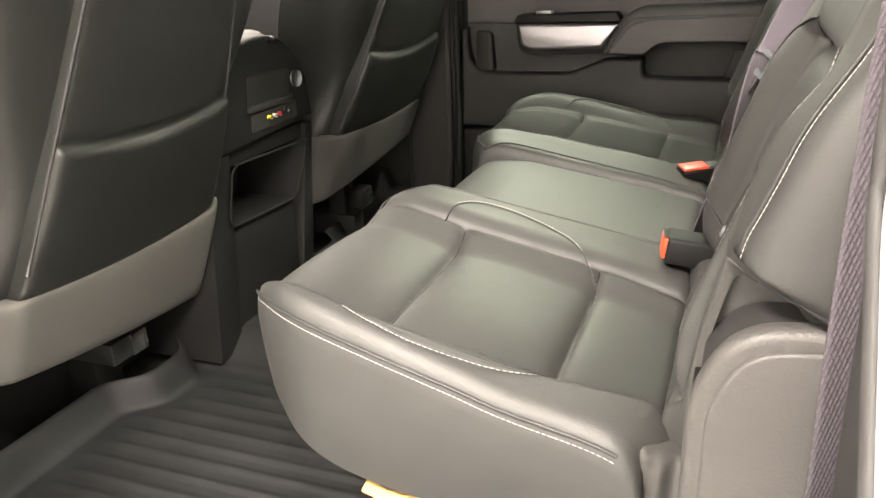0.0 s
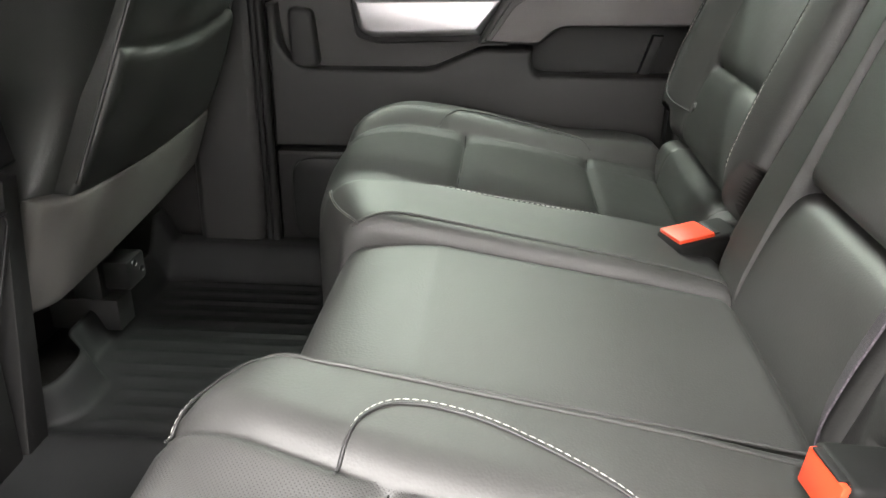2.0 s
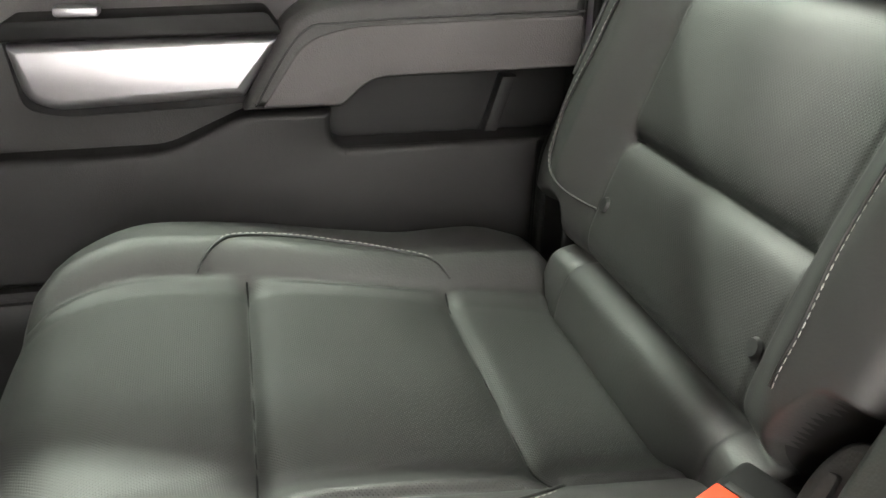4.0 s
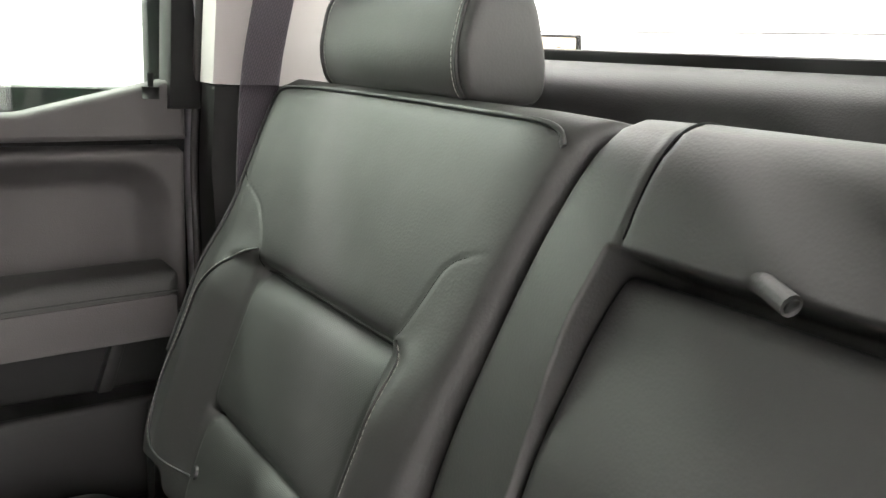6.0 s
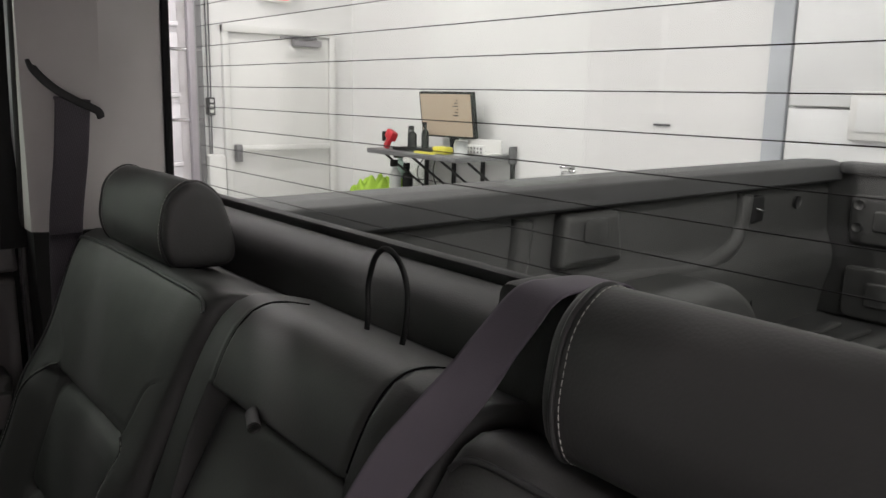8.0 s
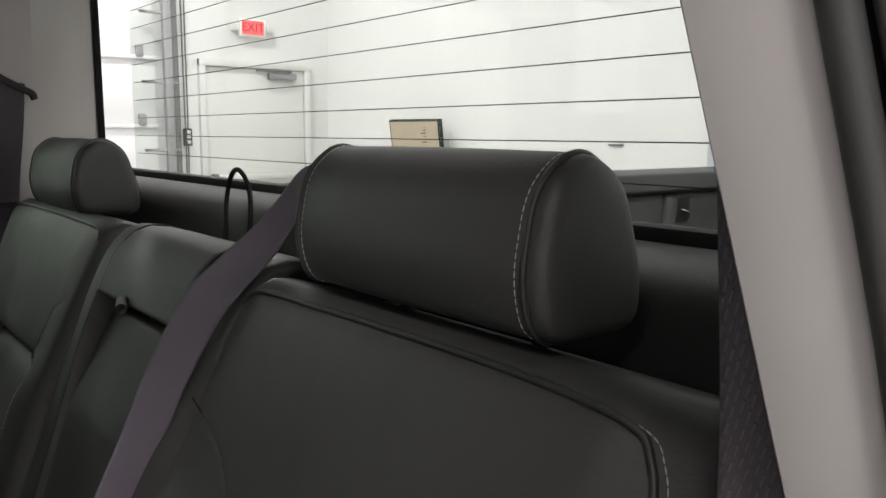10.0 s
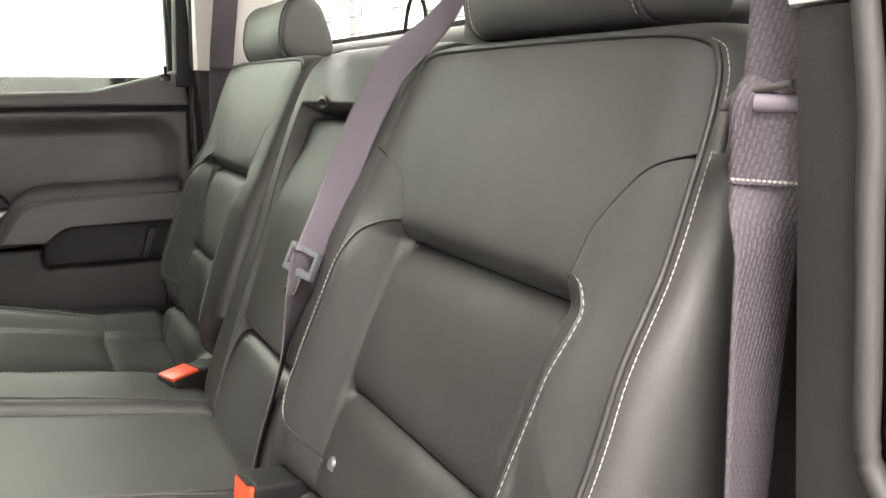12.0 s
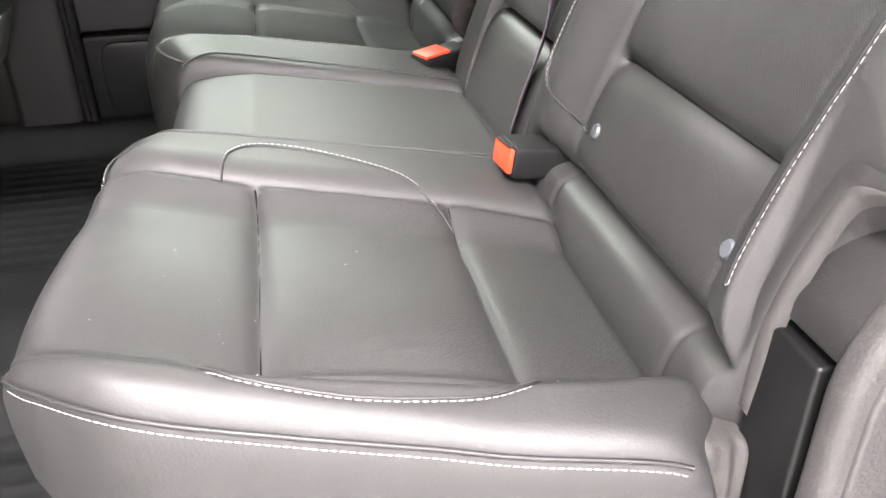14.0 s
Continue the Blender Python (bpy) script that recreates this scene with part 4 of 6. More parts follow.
band("webbing_fold", smooth_line([(0.429, -0.721, 1.446), (0.4245, -0.7192, 1.436), (0.4255, -0.7198, 1.418), (0.4258, -0.7200, 1.3975)], 16), WIDE, 0.0435, 0.005, WEBBING, belt, "sewn double webbing")
across = WIDE.normalized()
tube("webbing_roll", [Vector((0.4205, -0.7182, 1.4385)) + across * lerp(-0.006, 0.024, k / 4) for k in range(5)], 0.0046, PLAIN_WEB, belt, "rolled webbing end", sides=14)
tube("roll_hollow", [Vector((0.4205, -0.7182, 1.4385)) + across * k for k in (-0.0063, -0.0055)], 0.0028, RECESS, belt, "dark hollow of the roll", sides=12)
stitches("stitching", [Vector((0.4235, -0.7210, 1.3995)) + across * lerp(-0.021, 0.022, k / 12) for k in range(13)], STITCH, belt, "pale cross stitching", step=0.0026, length=0.0020, r=0.0008)
hook = smooth_line([(0.422, -0.684, 1.420), (0.4215, -0.687, 1.432), (0.4215, -0.692, 1.439), (0.421, -0.701, 1.4435), (0.420, -0.733, 1.4480)], 30)
tube("stop_ring", hook, 0.0021, HINGE, belt, "grey plastic belt stop", sides=10)
tube("stop_foot", smooth_line([(0.424, -0.684, 1.412), (0.423, -0.687, 1.424), (0.4225, -0.690, 1.435)], 12), 0.0042, HINGE, belt, "broad foot of the belt stop", sides=12)

belt = thing("far_seat_belt", "grey purple seat belt webbing leaving a slot in the pillar trim", "seat belt", "seat belts")
line = smooth_line([(0.464, 0.622, 1.684), (0.462, 0.614, 1.672), (0.457, 0.622, 1.60), (0.452, 0.655, 1.50), (0.450, 0.668, 1.38), (0.448, 0.67, 1.2)], 40)
band("webbing", line[:26], Vector((0.98, 0.1, 0)), 0.048, 0.0024, WEBBING, belt)
band("lower_webbing", line[25:], Vector((0.98, 0.1, 0)), 0.048, 0.0024, WEBBING, belt)

# The tether loop behind the middle backrest.
loop = smooth_line([(0.538, -0.020, 1.46), (0.546, -0.015, 1.497), (0.550, -0.010, 1.527), (0.551, -0.020, 1.555), (0.551, -0.039, 1.566), (0.551, -0.060, 1.555), (0.550, -0.071, 1.532), (0.546, -0.072, 1.497), (0.538, -0.068, 1.46)], 48)
tagged(tube("tether_loop", loop, 0.0027, PLASTIC_DARK, sides=10), "black rubber tether loop behind the middle backrest", "cable")

# The armrest's pivot, set in the cut-out at the foot of the far backrest.
pivot = thing("armrest_pivot", "black plastic armrest pivot lever beside the far backrest", "pivot lever")
lever = rounded([(0.164, 0.055), (0.166, 0.110), (0.182, 0.128), (0.208, 0.122), (0.220, 0.090), (0.220, 0.055)], [0.004, 0.012, 0.014, 0.016, 0.02, 0.004], 6)
BACK_FRAME = Matrix(((0, UPV.x, OUTV.x, BACK0.x), (1, 0, 0, 0), (0, UPV.z, OUTV.z, BACK0.z), (0, 0, 0, 1)))
slab("lever", [tuple(p) for p in lever], BACK_FRAME @ Matrix.Translation((0, 0, -0.03)), 0.034, PLASTIC_SOFT, pivot, bevel=0.006, seg=3)
slab("lever_rib", [tuple(p) for p in rounded([(0.196, 0.058), (0.198, 0.100), (0.206, 0.098), (0.209, 0.058)], 0.003)], BACK_FRAME @ Matrix.Translation((0, 0, 0.002)), 0.006, PLASTIC_SOFT, pivot, bevel=0.002)

# ---- hinge cover and latch at the near end of the seat ----
for side in (-1, 1):
    hc = thing("seat_hinge_cover", "dark grained plastic seat hinge cover with a rounded top", "hinge cover", "seat hinge covers")
    top_arc = [(0.352, 1.148), (0.43, 1.158), (0.50, 1.13), (0.50, 0.80)]
    prof = rounded([(0.322, 0.80), (0.322, 1.095)] + top_arc, [0.005, 0.04, 0.04, 0.05, 0.03, 0.005], 7)
    # The far cover's parts are black: the dark gap's shade is put into colour.
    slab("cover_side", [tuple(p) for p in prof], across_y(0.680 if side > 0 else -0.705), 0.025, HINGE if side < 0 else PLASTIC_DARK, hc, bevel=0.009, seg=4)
    behind = rounded([(0.350, 0.80), (0.350, 1.078), (0.330, 1.084), (0.330, 1.105)] + [(x + 0.004, z - 0.004) for x, z in top_arc], [0.005, 0.003, 0.003, 0.03, 0.04, 0.05, 0.03, 0.005], 7)
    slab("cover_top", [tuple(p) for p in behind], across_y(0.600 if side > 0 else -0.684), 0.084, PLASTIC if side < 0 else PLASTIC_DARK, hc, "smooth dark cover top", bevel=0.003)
    inner = rounded([(0.336, 0.81), (0.336, 1.088), (0.360, 1.134), (0.43, 1.144), (0.488, 1.12), (0.488, 0.81)], [0.005, 0.036, 0.036, 0.045, 0.025, 0.005], 7)
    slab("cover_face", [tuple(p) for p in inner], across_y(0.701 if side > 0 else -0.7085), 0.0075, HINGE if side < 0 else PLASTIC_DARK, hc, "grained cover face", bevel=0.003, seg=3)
    box("latch_plate", (0.324, 0.615 if side > 0 else -0.674, 0.84), (0.349, 0.674 if side > 0 else -0.615, 1.077), GLOSS_BLACK, hc, "glossy black latch plate", bevel=0.004, seg=3)


def bag_shape(a, b, h):
    x = lerp(0.262, 0.326, (a + 1) / 2)
    z = lerp(0.84, 0.992 - 0.012 * a, (b + 1) / 2)
    fold_depth = 0.0035 * math.sin(5.5 * a + 1.3 * b) + 0.0018 * math.sin(11 * a - 3 * b) + 0.0025 * math.sin(3.0 * b + 2 * a)
    return Vector((x, -lerp(0.60, 0.640 + fold_depth, h), z))


pad("side_gusset", bag_shape, 50, 50, 8, 8, FLAP, near_cushion, "creased grey fabric gusset")

# ---- floor mat, box and carpet ----
def mat_front(y):
    """Where the mat's front lip stands, notched behind each seat rail."""
    return -0.578 + 0.055 * math.exp(-((abs(y) - 0.285) / 0.075) ** 4)


def mat_z(x, y):
    z = FLOOR_Z + 0.006
    z += 0.055 * step_up(0.17 - abs(y), 0.10)
    z += 0.050 * step_up(mat_front(y) + 0.004 - x, 0.034) + 0.06 * step_up(abs(y) - 0.70, 0.05)
    if 0.20 < abs(y) < 0.68:
        k = (y / 0.036) % 1.0
        z += 0.0035 * step_up(0.16 - abs(k - 0.5), 0.14) * step_up(-0.07 - x, 0.03) * step_up(x - mat_front(y) - 0.05, 0.03)
    return z


ys = [lerp(-0.76, 0.76, k / 280) for k in range(281)]
verts = []
for i in range(71):
    for y in ys:
        x = lerp(mat_front(y) - 0.016, 0.02, (i / 70) ** 1.4)
        verts.append((x, y, mat_z(x, y)))
faces = [(i * 281 + j, i * 281 + j + 1, (i + 1) * 281 + j + 1, (i + 1) * 281 + j) for i in range(70) for j in range(280)]
tagged(mesh("floor_mat", verts, [f[::-1] for f in faces], RUBBER), "black ribbed rubber floor mat with raised edges", "floor mat")
carton = thing("cardboard_box", "tan cardboard box pushed under the rear seat", "box")
box("carton", (-0.010, -0.575, FLOOR_Z + 0.012), (0.20, -0.30, 0.858), YELLOW_WEB, carton, bevel=0.004)
slab("flap", [(-0.010, -0.574), (-0.006, -0.605), (0.03, -0.615), (0.10, -0.574)], Matrix.Translation((0, 0, 0.853)), 0.004, YELLOW_WEB, carton, bevel=0.001)


# ---- front seats ----
def front_seat(y0, y1, label, waist, low):
    top = thing("front_seat", label, "car seat", "front seats")
    ym, half = (y0 + y1) / 2, (y1 - y0) / 2

    def rear_x(z):
        return -0.475 + 0.38 * (z - 0.95)

    def shape(a, b, h):
        z = lerp(0.98, 1.66, (b + 1) / 2)
        w = half * (1 - 0.10 * max(0, (z - 1.35) / 0.3) ** 2 - 0.20 * math.exp(-((z - 1.14) / 0.13) ** 2))
        return Vector((rear_x(z) - 0.018 - lerp(0.17, 0.0, h), ym + a * w, z))
    pad("back_cover", shape, 40, 60, 8, 9, VINYL, top)

    def panel(a, b, h):
        z = lerp(1.035 - 0.012 * (1 - a * a) - low, 1.62, (b + 1) / 2)
        y = ym + a * half * waist * (1 - 0.8 * min(z - 1.03, 0.4))
        n = 0.004 * (1 - a * a)
        n += groove(z - (1.205 - 0.02 * (1 - (a * 1.0) ** 2)), 0.006, 0.006) + 0.010 * step_up(1.205 - 0.02 * (1 - a * a) - z, 0.008) * step_up(z - 1.08, 0.14)
        return Vector((rear_x(z) + lerp(-0.03, n, h), y, z))
    pad("map_pocket", panel, 50, 90, 14, 16, VINYL, top, "dark vinyl map pocket panel")

    def skirt(a, b, h):
        y = ym + a * half * 0.92
        hem = 0.902 + 0.01 * a * a + 0.030 * a * (1 if y0 > 0 else -1) - 1.9 * low
        z = lerp(hem, 1.040 - 0.010 * (1 - a * a) - low, (b + 1) / 2)
        return Vector((rear_x(z) + lerp(-0.03, 0.003, h) - 0.02 * step_up(abs(a) - 0.9, 0.2), y, z))
    pad("skirt", skirt, 40, 20, 12, 8, FABRIC, top, "grey woven lower skirt")
    for a in (-waist, waist):
        tube("panel_welt", [Vector((rear_x(z) - 0.004, ym + a * half * (1 - 0.8 * min(z - 1.03, 0.4)), z)) for z in [lerp(1.05, 1.61, k / 20) for k in range(21)]], 0.0028, PIPING, top, sides=6)
    box("cushion", (-0.98, y0 + 0.02, 0.90), (-0.52, y1 - 0.02, 1.02), LEATHER, top, bevel=0.04, seg=4)
    # Added dark box that hides the bright view through under the seat.
    box("under_seat_fill", (-0.96, y0 + 0.04, FLOOR_Z), (-0.66, y1 - 0.04, 0.91), PLASTIC_DARK, top, "black box added to close the space under the seat", bevel=0.02)
    if y0 < 0:
        y = -0.347
        box("seat_rail", (-0.95, y - 0.038, 0.796), (-0.548, y + 0.038, 0.834), BLACK_METAL, top, "black steel seat rail", bevel=0.004)
        box("rail_slider", (-0.95, y - 0.026, 0.832), (-0.565, y + 0.026, 0.862), BLACK_METAL, top, "black steel rail slider", bevel=0.006)
        box("rail_end", (-0.549, y + 0.004, 0.797), (-0.545, y + 0.039, 0.833), STEEL, top, "bright steel rail end", bevel=0.001)
        box("rail_foot", (-0.90, y - 0.030, FLOOR_Z), (-0.60, y + 0.030, 0.800), PLASTIC_DARK, top, "black rail foot", bevel=0.006)
        for k in range(4):
            x = -0.585 - 0.030 * k
            tube("rail_bolt", [Vector((x, y + 0.010, 0.860)), Vector((x, y + 0.010, 0.866))], 0.004, STEEL, top, "bright bolt head", sides=8)
    else:
        y = ym + 0.03
        box("seat_rail", (-0.95, y - 0.026, FLOOR_Z + 0.02), (-0.545, y + 0.026, FLOOR_Z + 0.075), BLACK_METAL, top, "black steel seat rail", bevel=0.004)
        box("rail_bracket", (-0.62, y - 0.022, FLOOR_Z), (-0.57, y + 0.022, 0.92), BLACK_METAL, top, "black steel bracket", bevel=0.006)
        box("rail_cap", (-0.56, y - 0.030, FLOOR_Z + 0.095), (-0.515, y + 0.030, FLOOR_Z + 0.145), PLASTIC_DARK, top, "black plastic rail cap", bevel=0.008)
        for dy, dz in ((-0.012, 0.136), (0.010, 0.118)):
            tube("rail_bolt", [Vector((-0.516, y + dy, FLOOR_Z + dz)), Vector((-0.512, y + dy, FLOOR_Z + dz))], 0.005, STEEL, top, "bright bolt head", sides=8)
    return top


front_seat(-0.66, -0.145, "black leather driver seat seen from behind with grey skirt", 0.74, 0.020)
front_seat(0.165, 0.735, "black leather passenger seat seen from behind with grey skirt", 0.80, 0.0)

# ---- centre console ----
con = thing("centre_console", "black plastic centre console with rear storage bin and sockets", "console")
upper = rounded([(-0.165, 1.075), (-0.165, 1.16), (-0.06, 1.262), (0.07, 1.262), (0.155, 1.205), (0.178, 1.090)], [0.004, 0.06, 0.05, 0.05, 0.05, 0.004], 6)
slab("rear_panel", [tuple(p) for p in upper], along_x(-0.56), 0.084, PLASTIC_DARK, con, bevel=0.008, seg=3)
box("console_lid", (-1.0, -0.15, 1.15), (-0.535, 0.15, 1.262), PLASTIC_SOFT, con, "black vinyl armrest lid", bevel=0.03, seg=4)
lower = rounded([(-0.20, 0.72), (-0.178, 1.08), (0.170, 1.08), (0.130, 0.72)], 0.004)
hole = [(-0.140, 0.952), (-0.112, 1.056), (0.146, 1.046), (0.086, 0.942)]
slab("side_left", [(-0.21, 0.72), (-0.178, 1.078), (-0.112, 1.078), (-0.145, 0.72)], along_x(-0.70), 0.22, PLASTIC_DARK, con, bevel=0.004)
slab("side_right", [(0.080, 0.72), (0.148, 1.078), (0.176, 1.078), (0.125, 0.72)], along_x(-0.70), 0.22, PLASTIC_DARK, con, bevel=0.004)
slab("bin_lip", [(-0.15, 0.72), (-0.141, 0.950), (0.086, 0.940), (0.085, 0.72)], along_x(-0.70), 0.216, PLASTIC_DARK, con, bevel=0.006)
box("bin_back", (-0.72, -0.18, 0.72), (-0.64, 0.17, 1.08), PLASTIC_DARK, con, bevel=0.004)
box("bin_roof", (-0.70, -0.17, 1.050), (-0.49, 0.165, 1.080), PLASTIC_DARK, con, bevel=0.004)
tube("bin_rim", smooth_line([Vector((-0.478, y, z)) for y, z in rounded(hole, 0.025, 4)], 90, True), 0.0022, PLASTIC_DARK, con, "black rim", closed=True)
slab("vent_recess", [tuple(p) for p in rounded([(-0.05, 1.145), (-0.045, 1.198), (0.098, 1.196), (0.090, 1.142)], 0.008)], along_x(-0.482), 0.008, RECESS, con, "black recessed slot", bevel=0.001)
slab("vent_shelf", [tuple(p) for p in rounded([(-0.055, 1.136), (-0.05, 1.148), (0.096, 1.146), (0.092, 1.134)], 0.003)], along_x(-0.480), 0.012, PLASTIC, con, bevel=0.002)
slab("socket_plate", [tuple(p) for p in rounded([(-0.045, 1.098), (-0.040, 1.132), (0.112, 1.132), (0.110, 1.100)], 0.006)], along_x(-0.481), 0.008, PLASTIC, con, bevel=0.002)
for y, c in ((0.008, "yellow"), (0.024, "white"), (0.040, "red")):
    jack = tube("av_socket", [Vector((-0.474, y, 1.119)), Vector((-0.464, y, 1.119))], 0.0038, COLOURS[c], con, c + " socket", sides=12)
    tube("socket_pin", [Vector((-0.466, y, 1.119)), Vector((-0.4625, y, 1.119))], 0.0018, RECESS, jack, sides=8)
tube("usb_port", [Vector((-0.474, 0.070, 1.121)), Vector((-0.468, 0.070, 1.121))], 0.006, STEEL, con, "bright port", sides=6)
tube("outlet_cap", [Vector((-0.478, 0.117, 1.172)), Vector((-0.468, 0.117, 1.172))], 0.0155, SILVER, con, "silver round outlet cap", sides=24)
box("cup_flap", (-0.495, 0.03, 1.240), (-0.476, 0.065, 1.258), SILVER, con, "silver latch", bevel=0.006)


# ---- the far rear door ----
door = thing("rear_door", "dark grained rear door trim with silver pull handle and armrest", "car door")
DY = 0.775
slab("door_shell", [(-0.37, 0.74), (-0.365, 1.47), (0.405, 1.47), (0.405, 0.80), (0.36, 0.74)], across_y(DY + 0.062), 0.03, DOOR_PLASTIC, door, bevel=0.006)
slab("upper_trim", [tuple(p) for p in rounded([(-0.36, 1.405), (-0.36, 1.425), (0.22, 1.442), (0.40, 1.488), (0.405, 1.412)], 0.006)], across_y(DY - 0.002), 0.05, DOOR_INSERT, door, bevel=0.008, seg=3)
# The upper panel: a rounded lip that rolls into a hollow with a coved top and rear end.
grid, quads = [], []
cols, rows_up = 120, 60
for i in range(cols + 1):
    for j in range(rows_up + 1):
        x, z = lerp(-0.362, 0.404, i / cols), lerp(1.19, 1.4005, j / rows_up)
        ex, ez = max(0, x - 0.323), max(0, z - 1.327)
        d = 0.070 - math.hypot(ex, ez) if ex or ez else 0.070
        rim_drop = 0.055 if i in (0, cols) or j in (0, rows_up) else 0
        grid.append((x, DY - 0.003 + max(rim_drop, 0.056 * step_up(d - 0.026, 0.046)), z))
for i in range(cols):
    for j in range(rows_up):
        a = i * (rows_up + 1) + j
        quads.append((a, a + rows_up + 1, a + rows_up + 2, a + 1))
mesh("recess_panel", grid, quads, DOOR_INSERT, door, "grey grained upper insert with a rounded lip")
arm = rounded([(0.008, 1.143), (0.058, 1.236), (0.10, 1.256), (0.375, 1.262), (0.375, 1.176), (0.142, 1.172), (0.112, 1.143)], [0.004, 0.03, 0.03, 0.012, 0.012, 0.02, 0.008], 6)
door_arm = slab("armrest", [tuple(p) for p in arm], across_y(DY - 0.058), 0.08, PLASTIC_SOFT, door, "padded black armrest", bevel=0.016, seg=4)
tube("armrest_seam", smooth_line([(0.022, DY - 0.0585, 1.150), (0.070, DY - 0.0585, 1.220), (0.12, DY - 0.0585, 1.231), (0.25, DY - 0.0585, 1.236), (0.37, DY - 0.0585, 1.238)], 40), 0.0014, PIPING, door_arm, sides=6)
face = rounded([(0.029, 1.148), (0.074, 1.214), (0.12, 1.227), (0.370, 1.234), (0.370, 1.180), (0.140, 1.176), (0.110, 1.148)], [0.004, 0.02, 0.02, 0.006, 0.006, 0.02, 0.006], 6)
slab("armrest_face", [tuple(p) for p in face], across_y(DY - 0.0605), 0.01, DOOR_INSERT, door_arm, "grey grained front face", bevel=0.003)
grip = rounded([(-0.202, 1.215), (-0.192, 1.160), (-0.165, 1.150), (0.012, 1.157), (0.052, 1.217)], [0.006, 0.02, 0.01, 0.004, 0.004], 5)
slab("pull_handle", [tuple(p) for p in grip], across_y(DY - 0.052), 0.05, SILVER, door, "brushed silver pull handle", bevel=0.012, seg=4)
# Black slab that stands in for the shade behind and below the pull handle.
slab("handle_shadow", [tuple(p) for p in rounded([(-0.21, 1.225), (-0.20, 1.148), (-0.165, 1.138), (0.03, 1.146), (0.07, 1.22)], 0.012)], across_y(DY - 0.030), 0.06, RECESS, door, "black slab standing in for shade behind the handle", bevel=0.004)
plate = slab("switch_plate", [tuple(p) for p in rounded([(-0.21, 1.216), (-0.20, 1.236), (0.04, 1.242), (0.055, 1.219)], 0.006)], across_y(DY - 0.05), 0.06, PLASTIC_DARK, door, "glossy black switch plate", bevel=0.004)
box("window_switch", (-0.155, DY - 0.046, 1.238), (-0.115, DY - 0.02, 1.247), SILVER, plate, "silver edged window switch", bevel=0.003)
low = rounded([(-0.362, 0.945), (-0.362, 1.20), (-0.345, 1.20), (-0.340, 1.125), (-0.310, 1.090), (-0.075, 1.092), (-0.045, 1.105), (0.012, 1.130), (0.104, 1.130), (0.101, 1.112), (0.107, 1.084), (0.385, 1.084), (0.385, 0.945)],
              [0.003, 0.003, 0.003, 0.03, 0.03, 0.03, 0.03, 0.012, 0.004, 0.03, 0.014, 0.004, 0.004], 6)
slab("lower_panel", [tuple(p) for p in low], across_y(DY - 0.012), 0.06, DOOR_PLASTIC, door, bevel=0.009, seg=3)
tube("pocket_lip", smooth_line([(0.116, DY - 0.0032, 1.0765), (0.25, DY - 0.0034, 1.0762), (0.384, DY - 0.0034, 1.0762)], 40), 0.0085, DOOR_PLASTIC, door, "rounded pocket lip", sides=12)
slab("grip_recess", [(-0.345, 1.08), (-0.345, 1.21), (0.06, 1.21), (0.06, 1.08)], across_y(DY + 0.020), 0.02, PLASTIC_SOFT, door, bevel=0.002)
slab("grip_post", [tuple(p) for p in rounded([(-0.325, 1.085), (-0.325, 1.195), (-0.282, 1.19), (-0.272, 1.09)], 0.015)], across_y(DY - 0.002), 0.03, DOOR_PLASTIC, door, bevel=0.008, seg=3)
# The pocket's dark inside comes from its near-black colour, put there as shade.
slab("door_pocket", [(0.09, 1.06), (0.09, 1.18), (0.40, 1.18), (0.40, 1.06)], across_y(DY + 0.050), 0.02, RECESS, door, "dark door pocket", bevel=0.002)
slab("pocket_rib", [(0.290, 1.080), (0.312, 1.150), (0.330, 1.150), (0.308, 1.080)], across_y(DY + 0.030), 0.025, DOOR_PLASTIC, door, bevel=0.004)
slab("kick_panel", [tuple(p) for p in rounded([(-0.362, 0.745), (-0.362, 0.938), (0.385, 0.938), (0.385, 0.745)], 0.01)], across_y(DY - 0.004), 0.05, DOOR_PLASTIC, door, bevel=0.008)
slab("speaker_grille", [tuple(p) for p in rounded([(-0.335, 0.762), (-0.335, 0.925), (-0.12, 0.925), (-0.12, 0.762)], 0.045)], across_y(DY - 0.010), 0.02, GRILLE, door, "black perforated speaker grille", bevel=0.005)
pin = tube("lock_pin", [Vector((0.360, DY - 0.006, 1.462)), Vector((0.360, DY - 0.006, 1.492))], 0.0035, PLASTIC_DARK, door, "black lock pin", sides=8)
tube("pin_collar", [Vector((0.360, DY - 0.006, 1.462)), Vector((0.360, DY - 0.006, 1.476))], 0.010, DOOR_PLASTIC, pin, sides=14)
slab("door_glass", [(-0.36, 1.42), (-0.34, 1.95), (0.40, 1.97), (0.40, 1.45)], across_y(DY + 0.035), 0.004, DOOR_GLASS, door, "clear door glass", bevel=0)
slab("window_post", [(0.380, 1.45), (0.428, 1.45), (0.432, 1.72), (0.425, 1.99), (0.380, 1.99), (0.390, 1.72)], across_y(DY - 0.010), 0.05, PLASTIC_DARK, door, "black window frame", bevel=0.006)
slab("window_header", [(-0.40, 1.93), (-0.40, 1.99), (0.36, 1.99), (0.36, 1.93)], across_y(DY - 0.02), 0.05, PLASTIC_DARK, door, bevel=0.006)

# ---- pillars ----
# The first box is added, standing in for shade in the gap beside the seat.
tagged(box("door_seal", (0.340, 0.738, 0.88), (0.425, 0.761, 1.088), PLASTIC_DARK, bevel=0.008), "black box added for the dark gap beside the rear seat", "door seal", kind="structure")
tagged(box("door_jamb_front", (-0.42, 0.835, FLOOR_Z), (-0.33, 0.86, 2.0), PLASTIC_DARK, bevel=0.004), "black painted door jamb behind the middle pillar", "door jamb", kind="structure")
